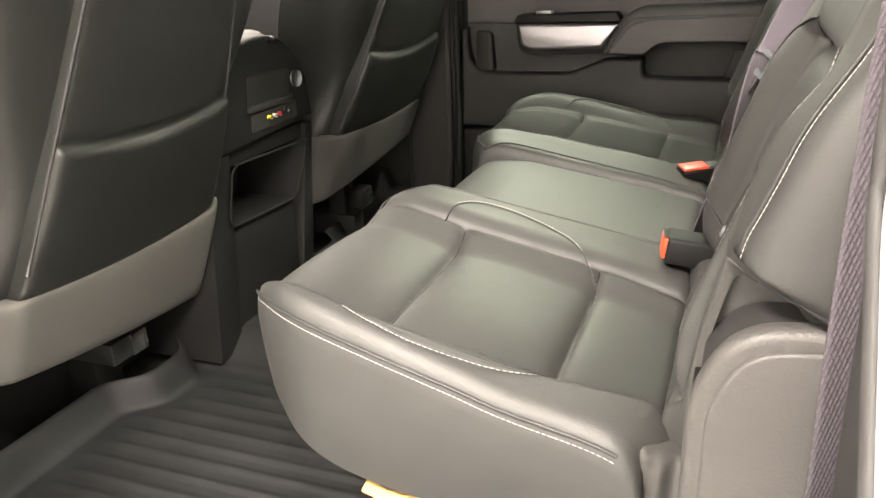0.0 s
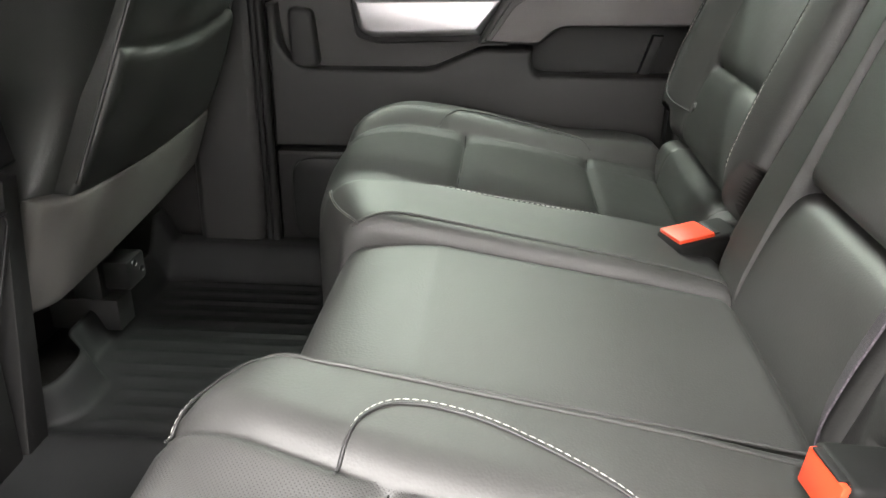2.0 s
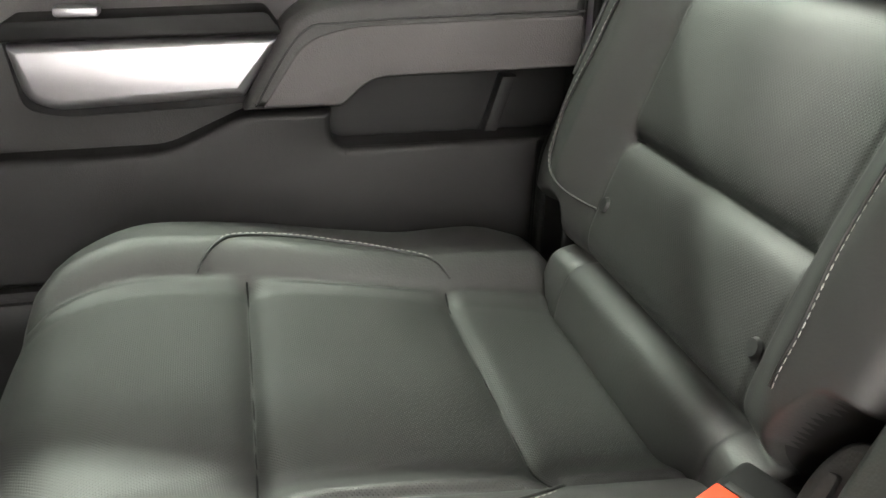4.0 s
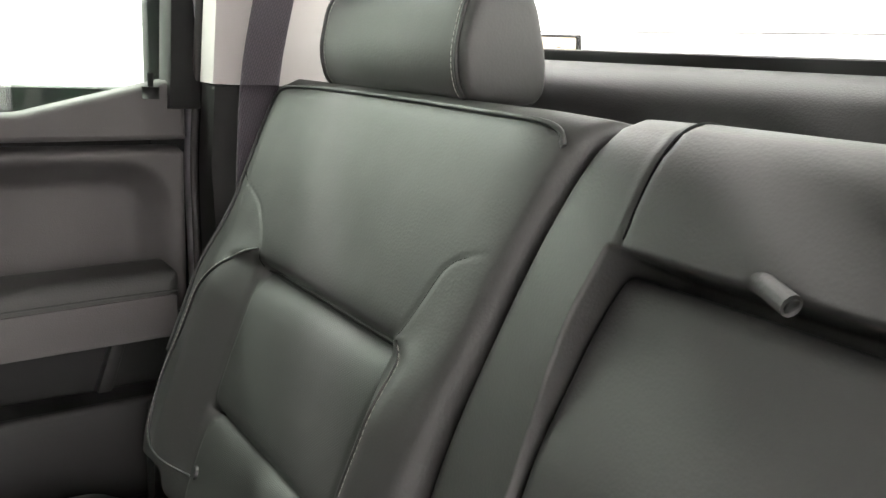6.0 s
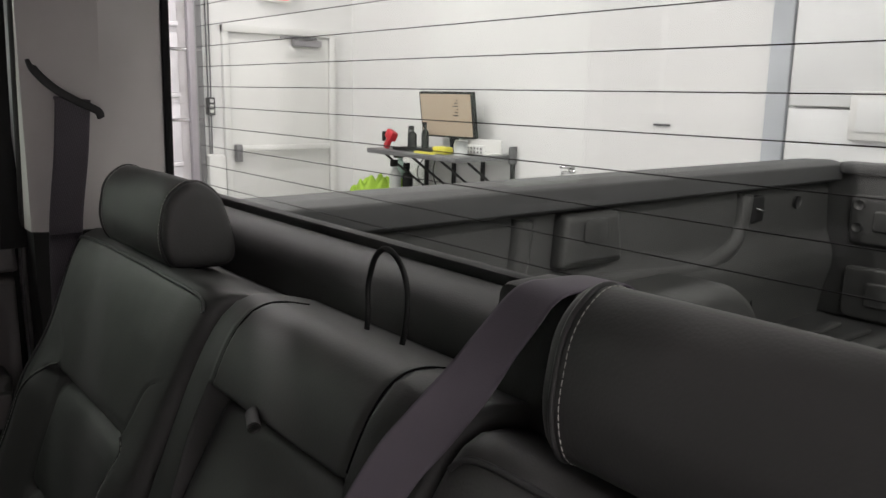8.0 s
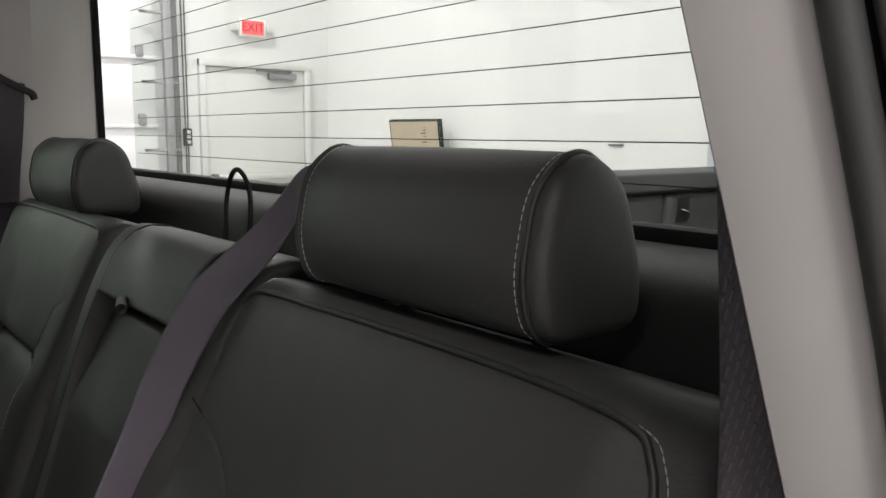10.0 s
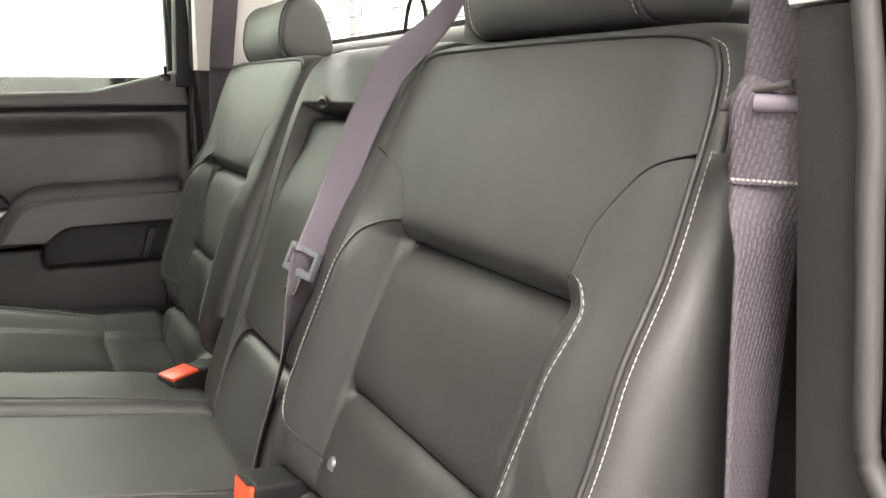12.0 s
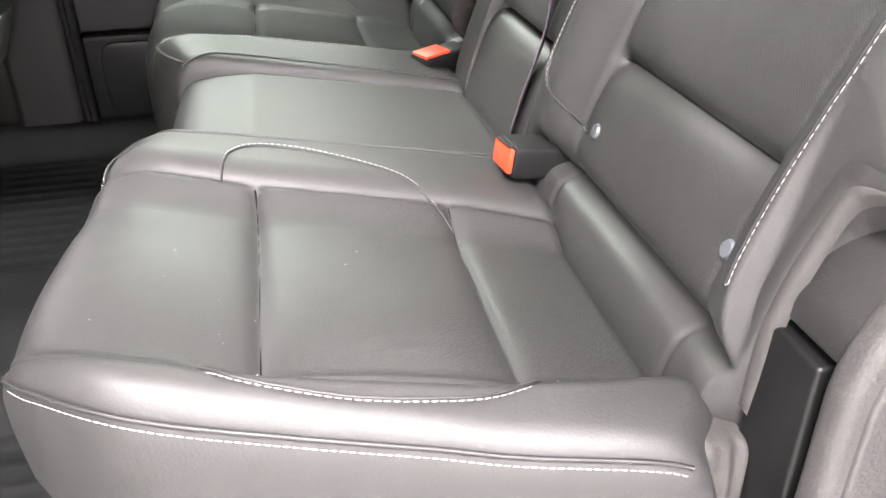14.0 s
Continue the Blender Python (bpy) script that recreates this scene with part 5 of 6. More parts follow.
tagged(box("door_jamb_rear", (0.375, 0.832, FLOOR_Z), (0.50, 0.86, 2.0), PLASTIC_DARK, bevel=0.004), "black painted door jamb behind the rear pillar", "door jamb", kind="structure")
tagged(slab("pillar_middle", [tuple(p) for p in rounded([(-0.52, FLOOR_Z), (-0.50, 2.0), (-0.37, 2.0), (-0.385, 0.80), (-0.40, FLOOR_Z)], 0.01)], across_y(0.745), 0.12, PLASTIC, bevel=0.02, seg=4), "dark grey middle door pillar trim", "pillar", kind="structure")
for k, r in ((-0.368, 0.009), (-0.380, 0.007)):
    tagged(tube("door_seal", [Vector((k, 0.755 - 0.02 * (j / 12) ** 2, lerp(0.72, 1.98, j / 12))) for j in range(13)], r, PLASTIC_DARK), "black rubber door seal", "door seal", kind="structure")
tagged(box("sill_trim", (-0.45, 0.70, FLOOR_Z), (0.42, 0.80, 0.745), PLASTIC, bevel=0.012), "dark plastic door sill trim", "sill", kind="structure")


def loft(name, sections, mat, label, category):
    """Joins closed sections of equally many points into one form with end caps."""
    bm = bmesh.new()
    rings = [[bm.verts.new(p) for p in s] for s in sections]
    m = len(rings[0])
    for r0, r1 in zip(rings, rings[1:]):
        for j in range(m):
            bm.faces.new((r0[j], r0[(j + 1) % m], r1[(j + 1) % m], r1[j]))
    bm.faces.new(rings[0])
    bm.faces.new(rings[-1])
    return tagged(part(name, bm, mat), label, category, kind="structure")


def pillar(side):
    def section(z):
        """Inner front edge, outer front edge, outer back, inner back, at the height z."""
        u = z - 1.48
        if side < 0:
            yin = 0.724 - (0.235 if u > 0 else 0.10) * u
            yout = 0.770 - (0.205 if u > 0 else 0.105) * u + min(0.11, 0.9 * max(0, -u - 0.20))
            xa = 0.412 - 0.10 * max(u, 0)
            xb = xa
        else:
            yin, yout = 0.70 - 0.33 * max(u, -0.1), 0.765 - 0.24 * max(u, -0.1)
            xa, xb = 0.415 - 0.06 * u, 0.418 - 0.02 * u
        pts = [(xa + 0.22, 0.735 - 0.20 * u), (xa + 0.10, yin - 0.008), (xa + 0.015, yin), (xa, yin + 0.010), (xb - 0.004, yout - 0.012), (xb, yout), (xb + 0.04, yout + 0.05), (xa + 0.22, yout + 0.05)]
        return [Vector((x, side * y, z)) for x, y in pts]
    loft("pillar_trim", [section(z) for z in (1.484, 1.56, 1.64, 1.72, 1.80, 1.90, 2.0)], PALE, "pale grey moulded rear pillar trim", "pillar")
    loft("pillar_lower", [[p + Vector((0.003, side * 0.002, 0)) for p in section(z)] for z in (0.72, 1.0, 1.16, 1.2, 1.28, 1.35, 1.38, 1.482)], PLASTIC, "dark grained lower pillar trim", "pillar")
    path = []
    for z in (0.75, 1.0, 1.12, 1.16, 1.2, 1.24, 1.27, 1.29, 1.32, 1.35, 1.40, 1.45, 1.55, 1.65, 1.75, 1.85, 1.95):
        q = section(z)[5]
        path.append(Vector((q.x - 0.002, q.y + side * 0.003, z)))
    seal = tagged(new("door_seal"), "black rubber double door seal along the pillar", "door seal", kind="structure")
    line = smooth_line(path, 60)
    out = 0.010 if side < 0 else 0.0
    band("seal_backing", [p + Vector((0.007, side * (0.008 + out / 2), 0)) for p in line], Vector((-0.1, side * 0.98, 0)), 0.020 + out, 0.004, PLASTIC_DARK, seal, "black rubber backing")
    tube("seal_bead", [p + Vector((-0.001, side * (0.0025 + out * 0.15), 0)) for p in line], 0.0046 + out * 0.12, SEAL_GREY, seal, sides=12)
    tube("seal_lip", [p + Vector((0.002, side * (0.0105 + out * 0.4), 0)) for p in line], 0.0026 + out * 0.05, SEAL_GREY, seal, "thin rubber lip", sides=8)
    flange = [p + Vector((0.002, side * (0.0245 + out), 0)) for p in line]
    band("door_flange", flange, Vector((-0.15, side * 0.98, 0)), 0.0200 + 1.2 * out, 0.010, FLANGE, seal, "taupe painted door flange")
    edge = [section(z)[0] for z in (1.49, 1.6, 1.7, 1.8, 1.9, 1.99)]
    band("glass_border", smooth_line([p + Vector((0.002, -side * 0.003, 0)) for p in edge], 24), Vector((0.2, side, 0)), 0.012, 0.012, PLASTIC_DARK, seal, "black border of the rear glass")
    return seal


pillar(-1)
pillar(1)
jamb = [(-0.965, 0.66), (-0.960, 1.12), (-0.912, 1.20), (-0.852, 1.26), (-0.829, 1.30), (-0.820, 1.35), (-0.8145, 1.405), (-0.811, 1.438), (-0.807, 1.47), (-0.802, 1.502), (-0.796, 1.523), (-0.788, 1.545), (-0.778, 1.581), (-0.766, 1.621), (-0.662, 1.98), (-0.84, 1.98), (-0.955, 1.45), (-1.0, 1.20), (-1.01, 0.66)]
tagged(slab("body_jamb", jamb, along_x(0.409), 0.05, BODY_PAINT, bevel=0.006, seg=3), "pale blue white painted door jamb of the cab body", "car body", kind="structure")
slot = smooth_line([(0.412, 0.620, 1.738), (0.418, 0.620, 1.722), (0.440, 0.617, 1.699), (0.470, 0.613, 1.680), (0.494, 0.610, 1.668), (0.499, 0.612, 1.658)], 30)
tagged(band("belt_slot", slot, Vector((0.3, 0.05, 1)), 0.011, 0.006, RECESS), "black curved belt slot in the pillar trim", "belt slot", kind="structure")

# ---- the bed ----
bed = thing("truck_bed", "black sprayed truck cargo bed with raised side rails", "truck bed")
for s in (-1, 1):
    y = 0.76
    rail = rounded([(s * 0.755, 1.405), (s * 0.735, 1.415), (s * 0.735, 1.470), (s * 0.775, 1.482), (s * 0.90, 1.478), (s * 0.92, 1.40)], [0.004, 0.004, 0.008, 0.008, 0.012, 0.012])
    slab("side_rail", [tuple(p) for p in rail], along_x(0.78) @ Matrix.Translation((0, 0.008, 0)), 2.295, BEDRAIL, bed, "grey black plastic rail cap", bevel=0.004)
    wall_pts = rounded([(s * 0.78, 0.90), (s * 0.765, 1.02), (s * 0.742, 1.10), (s * 0.742, 1.16), (s * 0.775, 1.24), (s * 0.785, 1.41), (s * 0.90, 1.41), (s * 0.90, 0.90)], 0.02)
    slab("bed_side", [tuple(p) for p in wall_pts], along_x(0.78), 2.295, BEDLINER, bed, bevel=0)
    for px in (1.742, ):
        boss = rounded([(px - 0.125, 1.262), (px - 0.105, 1.405), (px + 0.105, 1.405), (px + 0.125, 1.262)], 0.02)
        slab("rail_boss", [tuple(p) for p in boss], across_y(s * 0.738 if s > 0 else -0.80), 0.06, BEDLINER, bed, bevel=0.02, seg=3)
        slab("boss_socket", [tuple(p) for p in rounded([(px - 0.045, 1.325), (px - 0.045, 1.39), (px + 0.045, 1.39), (px + 0.045, 1.325)], 0.022)], across_y(s * 0.732 if s > 0 else -0.80), 0.04, BEDLINER, bed, "raised rounded socket cap", bevel=0.006)
    arch = rounded([(1.35, 0.90), (1.40, 1.10), (1.55, 1.20), (2.15, 1.20), (2.30, 1.10), (2.35, 0.90)], 0.10, 8)
    slab("wheel_arch", [tuple(p) for p in arch], across_y(s * 0.56 if s > 0 else -0.80), 0.24, BEDLINER, bed, "rounded wheel arch", bevel=0.05, seg=5)
    for pts in ([(1.58, 1.205), (1.86, 1.20), (2.20, 1.185), (2.40, 1.212), (2.485, 1.28), (2.51, 1.40)], [(1.05, 1.10), (1.32, 1.12), (1.46, 1.19), (1.50, 1.28), (1.52, 1.40)]):
        tube("pressed_ridge", smooth_line([(x, s * 0.785, z) for x, z in pts], 40), 0.034, BEDLINER, bed, sides=12)
    tube("side_bolt", [Vector((2.84, s * 0.79, 1.35)), Vector((2.84, s * 0.768, 1.35))], 0.022, BEDLINER, bed, sides=16)
    tube("rail_ring", [Vector((2.55 + 0.028 * math.cos(2 * math.pi * k / 16), s * 0.764, 1.03 + 0.028 * math.sin(2 * math.pi * k / 16))) for k in range(16)], 0.006, PLASTIC_DARK, bed, "black tie-down ring", closed=True)
    slab("stake_pocket", [tuple(p) for p in rounded([(2.525, 1.305), (2.525, 1.39), (2.612, 1.39), (2.612, 1.305)], 0.015)], across_y(s * 0.766 if s > 0 else -0.80), 0.03, RECESS, bed, "black rail opening", bevel=0.002)
    tube("tie_hook", smooth_line([(2.56, s * 0.765, 1.350), (2.575, s * 0.757, 1.345), (2.595, s * 0.757, 1.340)], 12), 0.004, STEEL, bed, "steel tie-down hook")
box("bed_floor", (0.78, -0.90, 0.86), (3.10, 0.90, 0.92), BEDLINER, bed, bevel=0.006)
for k in range(14):
    y = -0.65 + 0.1 * k
    box("floor_rib", (0.80, y - 0.03, 0.918), (2.95, y + 0.03, 0.936), BEDLINER, bed, bevel=0.008)
box("front_board", (0.76, -0.90, 0.60), (0.80, 0.90, 1.43), BEDLINER, bed, bevel=0.01)
box("outer_panel", (0.76, 0.90, 0.62), (3.12, 0.93, 1.40), BODY_PAINT, bed, "white painted outer panel", bevel=0.01)
box("outer_panel", (0.76, -0.93, 0.62), (3.12, -0.90, 1.40), BODY_PAINT, bed, "white painted outer panel", bevel=0.01)
gate = thing("tailgate", "black sprayed closed tailgate with pressed panels", "tailgate")
box("gate_skin", (3.08, -0.80, 0.92), (3.12, 0.80, 1.45), BEDLINER, gate, bevel=0.012)
box("gate_cap", (3.045, -0.75, 1.445), (3.14, 0.745, 1.486), BEDRAIL, gate, "grey black plastic gate cap", bevel=0.012)
for y in (0.455, -0.03, -0.515):
    for z0, z1 in ((1.20, 1.375), (0.93, 1.12)):
        frame_o = rounded([(y - 0.235, z0), (y - 0.235, z1), (y + 0.235, z1), (y + 0.235, z0)], 0.03)
        hollow = rounded([(y - 0.15, z0 + 0.05), (y - 0.15, z1 - 0.05), (y + 0.15, z1 - 0.05), (y + 0.15, z0 + 0.05)], 0.015)
        slab("pressed_rib", [tuple(p) for p in hollow], along_x(3.046), 0.03, BEDLINER, gate, bevel=0.007, seg=3)
        slab("pressed_panel", [tuple(p) for p in frame_o], along_x(3.055), 0.03, BEDLINER, gate, bevel=0.012, seg=3)
for z in (1.26, 1.34):
    tube("gate_bolt", [Vector((3.06, 0.655, z)), Vector((3.046, 0.655, z))], 0.018, BEDLINER, gate, sides=14)

# ---- the shop's far side ----
def service_door():
    d = tagged(new("door_1"), "white painted steel service door with a panic bar", "door", kind="structure")
    x0, x1, top = 2.84, 3.74, 2.14
    box("door_leaf", (x0, SIDE_Y - 0.025, SHOP_Z + 0.01), (x1, SIDE_Y - 0.003, top), DOOR_PAINT, d, bevel=0.004)
    for a, b in (((x0 - 0.055, SIDE_Y - 0.05, SHOP_Z), (x0 - 0.004, SIDE_Y - 0.002, top + 0.055)), ((x1 + 0.004, SIDE_Y - 0.05, SHOP_Z), (x1 + 0.055, SIDE_Y - 0.002, top + 0.055)), ((x0 - 0.055, SIDE_Y - 0.052, top + 0.004), (x1 + 0.075, SIDE_Y - 0.002, top + 0.06))):
        box("door_frame", a, b, DOOR_PAINT, d, bevel=0.004)
    box("panic_bar", (x0 + 0.06, SIDE_Y - 0.085, 1.215), (x1 - 0.02, SIDE_Y - 0.045, 1.26), WHITE_PLASTIC, d, "pale panic bar", bevel=0.008)
    box("bar_end", (x0 + 0.02, SIDE_Y - 0.09, 1.13), (x0 + 0.07, SIDE_Y - 0.025, 1.27), GREY_METAL, d, "grey bar housing", bevel=0.008)
    box("door_closer", (x1 - 0.35, SIDE_Y - 0.08, 2.06), (x1 - 0.09, SIDE_Y - 0.026, 2.115), SILVER, d, "grey door closer", bevel=0.008)
    box("closer_arm", (x1 - 0.48, SIDE_Y - 0.10, 2.115), (x1 - 0.15, SIDE_Y - 0.085, 2.135), GREY_METAL, d, bevel=0.003)


service_door()


def sectional_door(name, axis, u0, u1, label, at):
    d = tagged(new(name), label, "garage door", kind="structure")
    for k in range(8):
        z0 = SHOP_Z + 0.01 + 0.52 * k
        if z0 > CEIL_Z - 0.7:
            break
        lo = (u0, at - 0.05, z0) if axis == "y" else (at - 0.05, u0, z0)
        hi = (u1, at - 0.004, z0 + 0.508) if axis == "y" else (at - 0.004, u1, z0 + 0.508)
        box("panel", lo, hi, PANEL_PAINT, d, bevel=0.008)
        lo = (u0, at - 0.075, z0 + 0.49) if axis == "y" else (at - 0.075, u0, z0 + 0.49)
        hi = (u1, at - 0.048, z0 + 0.520) if axis == "y" else (at - 0.048, u1, z0 + 0.520)
        if axis == "y":
            box("strut", lo, hi, PANEL_PAINT, d, bevel=0.004)
        n = 5
        for j in range(n):
            u = lerp(u0 + 0.12, u1 - 0.12, j / (n - 1))
            lo = (u - 0.03, at - 0.085, z0 + 0.505) if axis == "y" else (at - 0.085, u - 0.03, z0 + 0.505)
            hi = (u + 0.03, at - 0.05, z0 + 0.60) if axis == "y" else (at - 0.05, u + 0.03, z0 + 0.60)
            if axis == "y":
                box("hinge", lo, hi, SILVER, d, "galvanised hinge", bevel=0.012)
    return d


sectional_door("garage_door_1", "y", -1.4, 2.43, "white sectional garage door with galvanised hinges", SIDE_Y)
sectional_door("garage_door_2", "x", -2.4, 1.44, "white sectional garage door with galvanised hinges", REAR_X)
gd = tagged(new("garage_window"), "small white framed window in the garage door", "window", kind="structure")
box("window_frame", (REAR_X - 0.085, 0.52, 1.52), (REAR_X - 0.052, 1.13, 1.745), WHITE_PLASTIC, gd, bevel=0.012)
box("window_panel", (REAR_X - 0.092, 0.56, 1.56), (REAR_X - 0.086, 1.09, 1.705), PANEL_PAINT, gd, bevel=0.002)
tagged(box("column", (REAR_X - 0.03, 1.465, SHOP_Z), (REAR_X - 0.002, 1.575, CEIL_Z), COLUMN_PAINT, bevel=0.004), "grey painted door jamb post", "post", kind="structure")
track = thing("door_track", "galvanised vertical garage door track with roller brackets", "door track")
box("track_rail", (2.47, SIDE_Y - 0.16, SHOP_Z), (2.53, SIDE_Y - 0.10, 4.2), SILVER, track, bevel=0.006)
box("jamb_angle", (2.55, SIDE_Y - 0.10, SHOP_Z), (2.60, SIDE_Y - 0.003, 4.2), GREY_METAL, track, bevel=0.004)
for k in range(5):
    z = SHOP_Z + 0.33 + 0.52 * k
    tube("roller_bracket", [Vector((2.30, SIDE_Y - 0.12, z)), Vector((2.58, SIDE_Y - 0.12, z))], 0.012, STEEL, track, "steel roller bracket")
cord = thing("control_box", "small dark control box on hanging cords", "control box")
for dx in (0.0, 0.035):
    tube("cord", [Vector((2.66 + dx, SIDE_Y - 0.02, 4.2)), Vector((2.665 + dx * 0.6, SIDE_Y - 0.02, 1.6)), Vector((2.665 + dx * 0.4, SIDE_Y - 0.02, 1.1))], 0.006, GREY_METAL, cord)
box("switch_box", (2.645, SIDE_Y - 0.06, 1.50), (2.705, SIDE_Y - 0.004, 1.64), BLACK_METAL, cord, bevel=0.008)
for k in range(3):
    box("switch_key", (2.66, SIDE_Y - 0.066, 1.52 + 0.04 * k), (2.69, SIDE_Y - 0.059, 1.545 + 0.04 * k), WHITE_PLASTIC, cord, bevel=0.003)
box("cord_base", (2.61, SIDE_Y - 0.12, SHOP_Z), (2.76, SIDE_Y - 0.004, 1.20), WHITE_PLASTIC, cord, "white kick guard", bevel=0.03)

sign = thing("exit_sign", "lit white exit sign with a red face and letters", "exit sign")
box("sign_body", (3.14, SIDE_Y - 0.05, 2.40), (3.385, SIDE_Y - 0.003, 2.545), SIGN_FACE, sign, bevel=0.01)
for x in (3.105, 3.42):
    box("sign_lamp", (x - 0.03, SIDE_Y - 0.06, 2.44), (x + 0.03, SIDE_Y - 0.003, 2.50), WHITE_PLASTIC, sign, "white emergency lamp", bevel=0.012)


def lettering(text, size, m, mat, parent, name="lettering"):
    c = bpy.data.curves.new(name, "FONT")
    c.body, c.size, c.extrude, c.align_x, c.align_y = text, size, 0.002, "CENTER", "CENTER"
    tmp = bpy.data.objects.new(name, c)
    d = bpy.data.meshes.new_from_object(tmp)
    bpy.data.objects.remove(tmp)
    d.transform(m)
    d.materials.clear()
    d.materials.append(mat)
    ob = new(name, d)
    ob.parent = parent
    return ob


box("sign_face", (3.165, SIDE_Y - 0.0535, 2.415), (3.36, SIDE_Y - 0.0505, 2.53), SIGN_GLOW, sign, "red lit face", bevel=0)
lettering("EXIT", 0.10, pose(3.262, SIDE_Y - 0.0555, 2.472, 90, 0, 0), SIGN_LETTER, sign)

# ---- desk and what stands on it ----
desk = thing("wall_desk", "grey wall-mounted standing desk on black braces", "desk")
DZ = 1.29
box("desktop", (3.46, 3.40, DZ - 0.035), (REAR_X - 0.004, 4.45, DZ), GREY_METAL, desk, bevel=0.006)
box("end_plate", (3.93, 3.382, DZ - 0.06), (REAR_X - 0.004, 3.399, DZ + 0.06), GREY_METAL, desk, bevel=0.003)
for y in (3.41, 3.72, 4.05, 4.39):
    box("wall_leg", (REAR_X - 0.03, y - 0.012, DZ - 0.33), (REAR_X - 0.004, y + 0.012, DZ - 0.035), BLACK_METAL, desk, bevel=0.002)
    tube("brace", [Vector((REAR_X - 0.02, y, DZ - 0.32)), Vector((3.58, y, DZ - 0.04))], 0.009, BLACK_METAL, desk, sides=6)
mon = thing("monitor", "black computer monitor showing a document", "monitor")
mm = Matrix.Translation((3.84, 3.955, DZ + 0.26)) @ Euler((0, radians(-8), radians(6))).to_matrix().to_4x4()
box("bezel", (-0.02, -0.27, -0.165), (0.02, 0.27, 0.165), PLASTIC_DARK, mon, bevel=0.006, m=mm)
box("screen", (-0.0225, -0.255, -0.150), (-0.0205, 0.255, 0.150), SCREEN_GLOW, mon, "tan lit screen", bevel=0, m=mm)
for k in range(6):
    box("text_bar", (-0.0235, -0.13, 0.105 - 0.022 * k), (-0.0225, -0.115 + 0.02 * (k % 3), 0.112 - 0.022 * k), BLACK_METAL, mon, bevel=0, m=mm)
box("stand_neck", (0.03, -0.04, -0.26), (0.06, 0.04, -0.05), PLASTIC_DARK, mon, bevel=0.006, m=mm)
box("stand_foot", (3.76, 3.83, DZ), (3.94, 4.08, DZ + 0.015), PLASTIC_DARK, mon, bevel=0.006)


def desk_item(name, label, category, lo, hi, mat, bevel=0.006):
    return tagged(box(name, lo, hi, mat, bevel=bevel), label, category)


desk_item("keyboard", "black keyboard on the desk", "keyboard", (3.52, 3.78, DZ), (3.66, 4.20, DZ + 0.022), PLASTIC_DARK)
desk_item("yellow_case", "yellow plastic case on the desk", "case", (3.56, 3.64, DZ), (3.64, 3.78, DZ + 0.05), YELLOW_ITEM, 0.012)
desk_item("yellow_strap", "yellow strap lying on the desk", "strap", (3.475, 3.66, DZ), (3.505, 3.88, DZ + 0.015), YELLOW_ITEM)
cup = thing("plastic_cup", "milky plastic cup on the desk", "cup")
tube("cup_wall", [Vector((3.64, 3.56, DZ)), Vector((3.64, 3.56, DZ + 0.10))], 0.045, CLEAR_PLASTIC, cup, sides=18)
rack = thing("wire_rack", "white perforated plastic tray on the desk", "tray")
box("tray_back", (3.88, 3.42, DZ), (3.892, 3.74, DZ + 0.10), WHITE_PLASTIC, rack, bevel=0.004)
box("tray_floor", (3.72, 3.42, DZ), (3.88, 3.74, DZ + 0.012), WHITE_PLASTIC, rack, bevel=0.004)
box("tray_front", (3.72, 3.42, DZ), (3.732, 3.74, DZ + 0.07), WHITE_PLASTIC, rack, bevel=0.004)
for j in range(9):
    for k in range(2):
        box("tray_hole", (3.7185, 3.438 + 0.034 * j, DZ + 0.015 + 0.026 * k), (3.7195, 3.454 + 0.034 * j, DZ + 0.030 + 0.026 * k), GREY_METAL, rack, bevel=0)
red = thing("hand_scanner", "red handheld scanner standing on the desk", "scanner")
sm = Matrix.Translation((3.55, 4.28, DZ + 0.07)) @ Euler((radians(20), radians(15), 0)).to_matrix().to_4x4()
box("scanner_head", (-0.03, -0.045, 0.0), (0.03, 0.045, 0.07), RED_PLASTIC, red, bevel=0.012, m=sm)
box("scanner_grip", (-0.02, -0.02, -0.07), (0.02, 0.02, 0.01), RED_PLASTIC, red, bevel=0.010, m=sm)


def bottle(x, y, z, r, h, mat, label):
    b = thing("bottle", label, "bottle", "bottles")
    bm = bmesh.new()
    prof = [(r * 0.96, 0), (r, 0.01), (r, h * 0.6), (r * 0.8, h * 0.68), (r * 0.35, h * 0.75), (r * 0.35, h * 0.82)]
    rings = [[bm.verts.new((x + q * math.cos(2 * math.pi * k / 14), y + q * math.sin(2 * math.pi * k / 14), z + t)) for k in range(14)] for q, t in prof]
    for r0, r1 in zip(rings, rings[1:]):
        for k in range(14):
            bm.faces.new((r0[k], r0[(k + 1) % 14], r1[(k + 1) % 14], r1[k]))
    bm.faces.new(rings[0])
    bm.faces.new(rings[-1])
    part("bottle_body", bm, mat, b)
    box("spray_head", (x - r * 0.9, y - r * 0.3, z + h * 0.82), (x + r * 0.35, y + r * 0.3, z + h), PLASTIC_DARK, b, "black cap", bevel=0.004)


bottle(3.70, 4.20, DZ, 0.035, 0.17, PLASTIC_DARK, "black bottle standing on the desk")
bottle(3.76, 4.12, DZ, 0.028, 0.20, PLASTIC_DARK, "black bottle standing on the desk")
for y in (4.33, 4.38):
    tagged(tube("marker_pen", [Vector((3.80, y, DZ)), Vector((3.80, y, DZ + 0.13))], 0.009, BLACK_METAL, sides=8), "black marker pen standing on the desk", "pen")
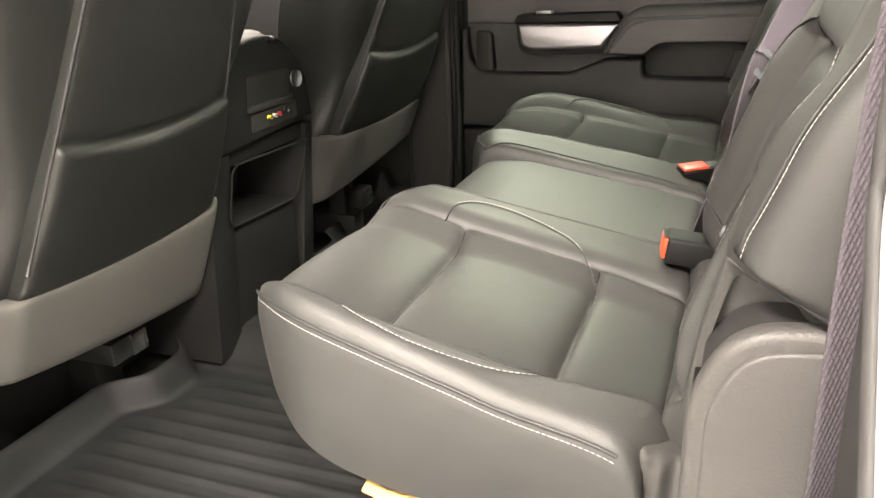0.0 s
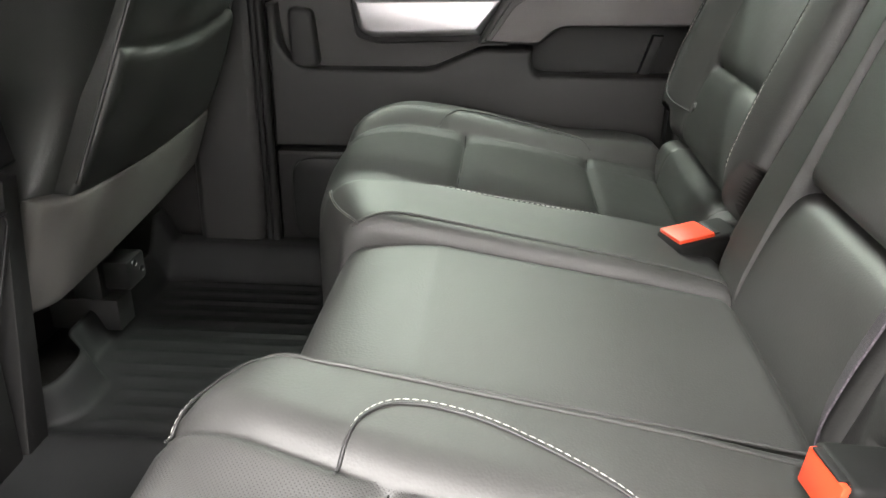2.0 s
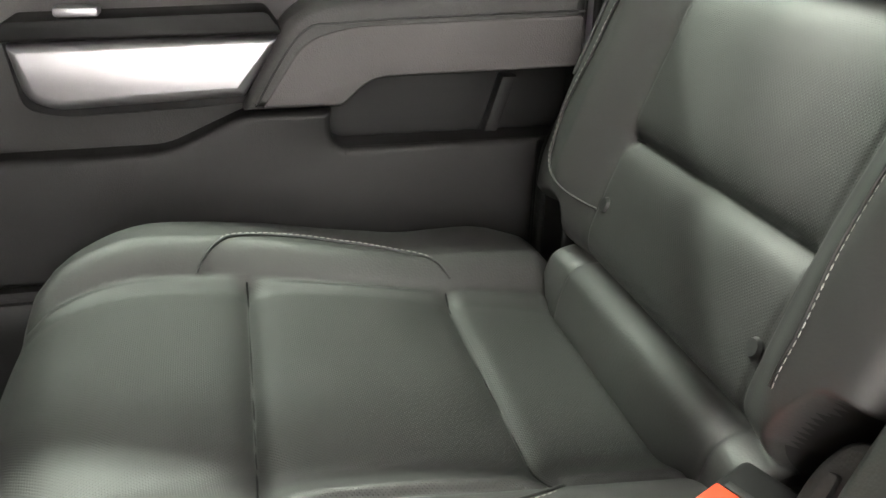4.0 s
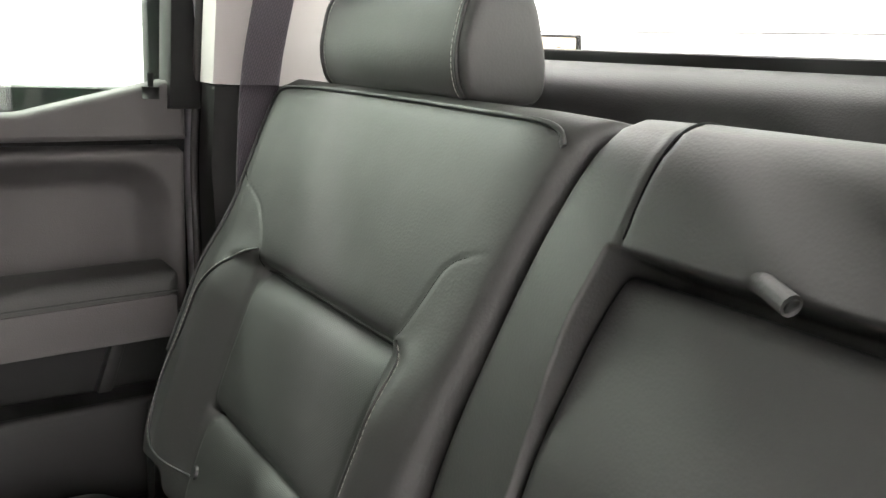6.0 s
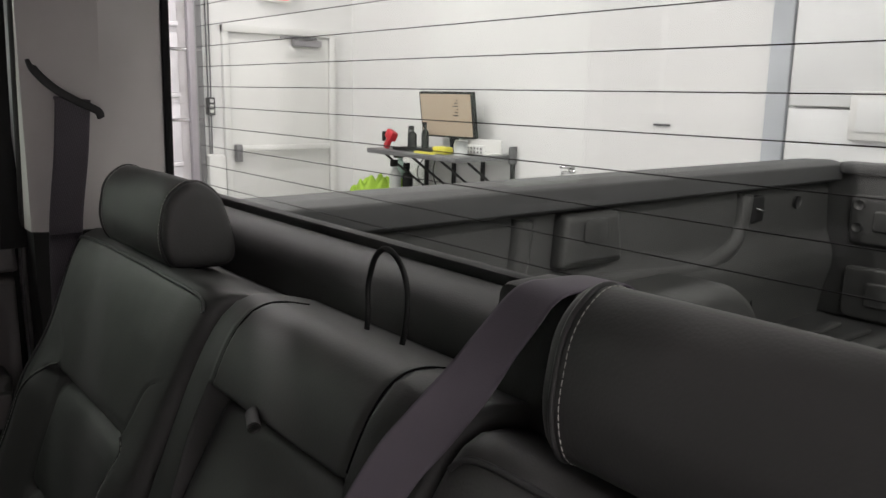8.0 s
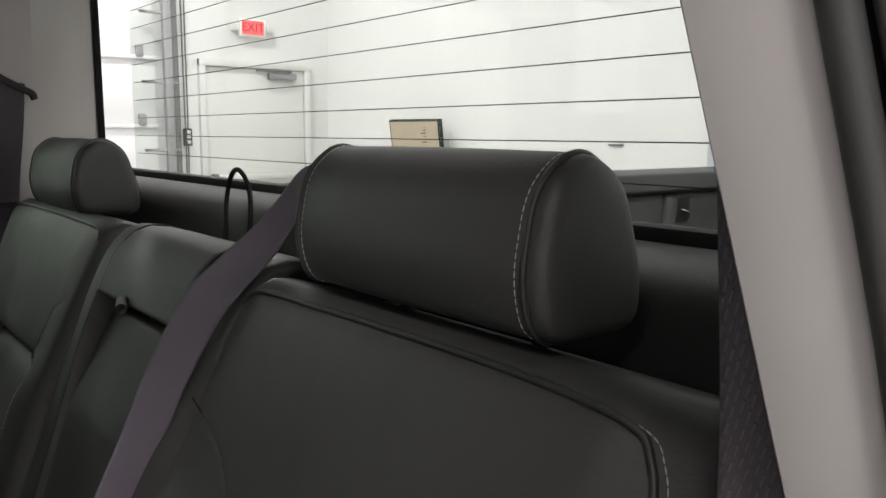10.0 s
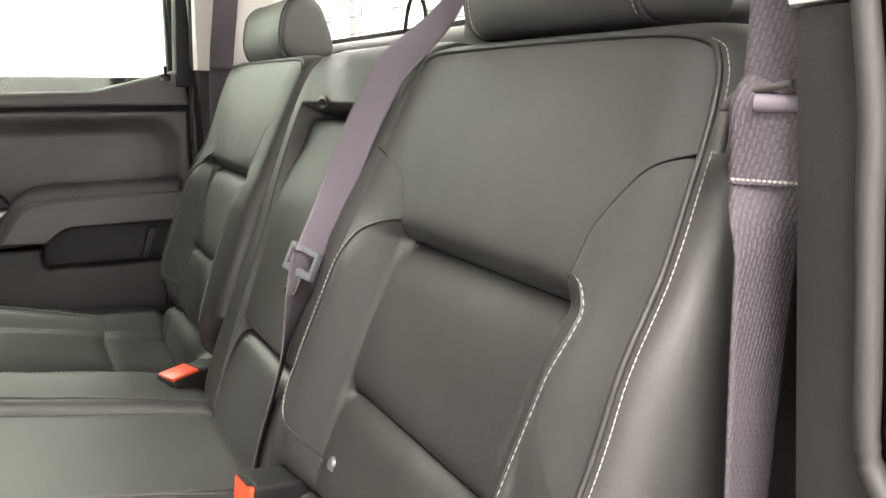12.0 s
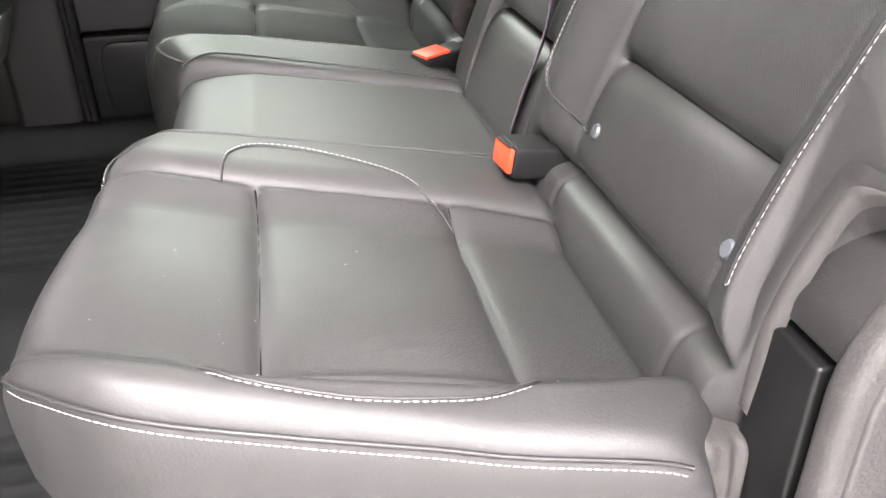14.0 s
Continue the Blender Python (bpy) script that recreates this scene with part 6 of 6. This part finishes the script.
for k, y in enumerate((4.10, 4.16, 4.22)):
    tagged(tube("cable", smooth_line([(3.86, y, DZ - 0.04), (3.84 - 0.03 * k, y + 0.02, 1.1), (3.88, y - 0.04, 0.85), (3.84, y + 0.03, 0.6)], 24), 0.004, BLACK_METAL, sides=6), "black cable hanging under the desk", "cable")

tub = thing("white_tub", "white plastic tub on the workshop floor", "tub")
slab("tub_body", [tuple(p) for p in rounded([(3.45, 4.25), (3.45, 4.80), (3.92, 4.80), (3.92, 4.25)], 0.06)], Matrix.Translation((0, 0, SHOP_Z)), 0.80, WHITE_PLASTIC, tub, bevel=0.02)
slab("tub_rim", [tuple(p) for p in rounded([(3.42, 4.22), (3.42, 4.83), (3.95, 4.83), (3.95, 4.22)], 0.06)], Matrix.Translation((0, 0, SHOP_Z + 0.78)), 0.04, WHITE_PLASTIC, tub, "rolled rim", bevel=0.012)
box("tub_label", (3.418, 4.30, SHOP_Z + 0.66), (3.4485, 4.44, SHOP_Z + 0.74), RED_PLASTIC, tub, "red label", bevel=0.003)


def cloth_shape(a, b, h):
    x, y = lerp(3.50, 3.84, (a + 1) / 2), lerp(4.36, 4.78, (b + 1) / 2)
    f = 0.04 * math.sin(6 * a + 4 * b) + 0.03 * math.sin(11 * b - 5 * a) + 0.02 * math.sin(15 * a * b)
    return Vector((x, y, SHOP_Z + 0.81 + (0.085 + f) * h))


tagged(pad("safety_vest", cloth_shape, 30, 30, 4, 4, HIVIS), "crumpled lime high visibility vest in the tub", "vest")
bottle(3.66, 4.36, SHOP_Z + 0.82, 0.045, 0.28, CLEAR_PLASTIC, "clear spray bottle standing on the tub")
bottle(3.72, 4.28, SHOP_Z + 0.82, 0.040, 0.26, PLASTIC_DARK, "dark spray bottle standing on the tub")
bottle(3.82, 4.52, SHOP_Z + 0.82, 0.06, 0.34, GREEN_PLASTIC, "pale green bottle standing on the tub")
spig = thing("wall_spigot", "small steel water spigot on the wall", "spigot")
tube("spigot_pipe", [Vector((REAR_X, 2.86, 1.22)), Vector((REAR_X - 0.10, 2.86, 1.22)), Vector((REAR_X - 0.12, 2.86, 1.17))], 0.014, STEEL, spig)
tube("spigot_handle", [Vector((REAR_X - 0.06, 2.80, 1.25)), Vector((REAR_X - 0.06, 2.92, 1.25))], 0.010, STEEL, spig)
tagged(box("wall_plate", (REAR_X - 0.012, 2.15, 1.540), (REAR_X - 0.002, 2.26, 1.552), GREY_METAL, bevel=0.002), "small grey slot plate on the wall", "plate")
tagged(box("outlet_plate", (REAR_X - 0.012, 3.74, 1.50), (REAR_X - 0.002, 3.80, 1.62), WHITE_PLASTIC, bevel=0.003), "white outlet plate on the wall", "outlet")
tagged(box("door_stop", (REAR_X - 0.03, 4.98, 1.30), (REAR_X - 0.002, 5.00, 1.38), BLACK_METAL, bevel=0.003), "small black wall hook", "hook")

# ---- housings added at the unseen ceiling lamps ----
for lx in LAMP_X:
    for ly in LAMP_Y:
        f = thing("unseen_strip_light", "white ceiling strip light housing added out of view", "ceiling light", "ceiling lights")
        box("light_housing", (lx - 0.82, ly - 0.17, CEIL_Z - 0.08), (lx + 0.82, ly + 0.17, CEIL_Z), WHITE_PLASTIC, f, bevel=0.01)
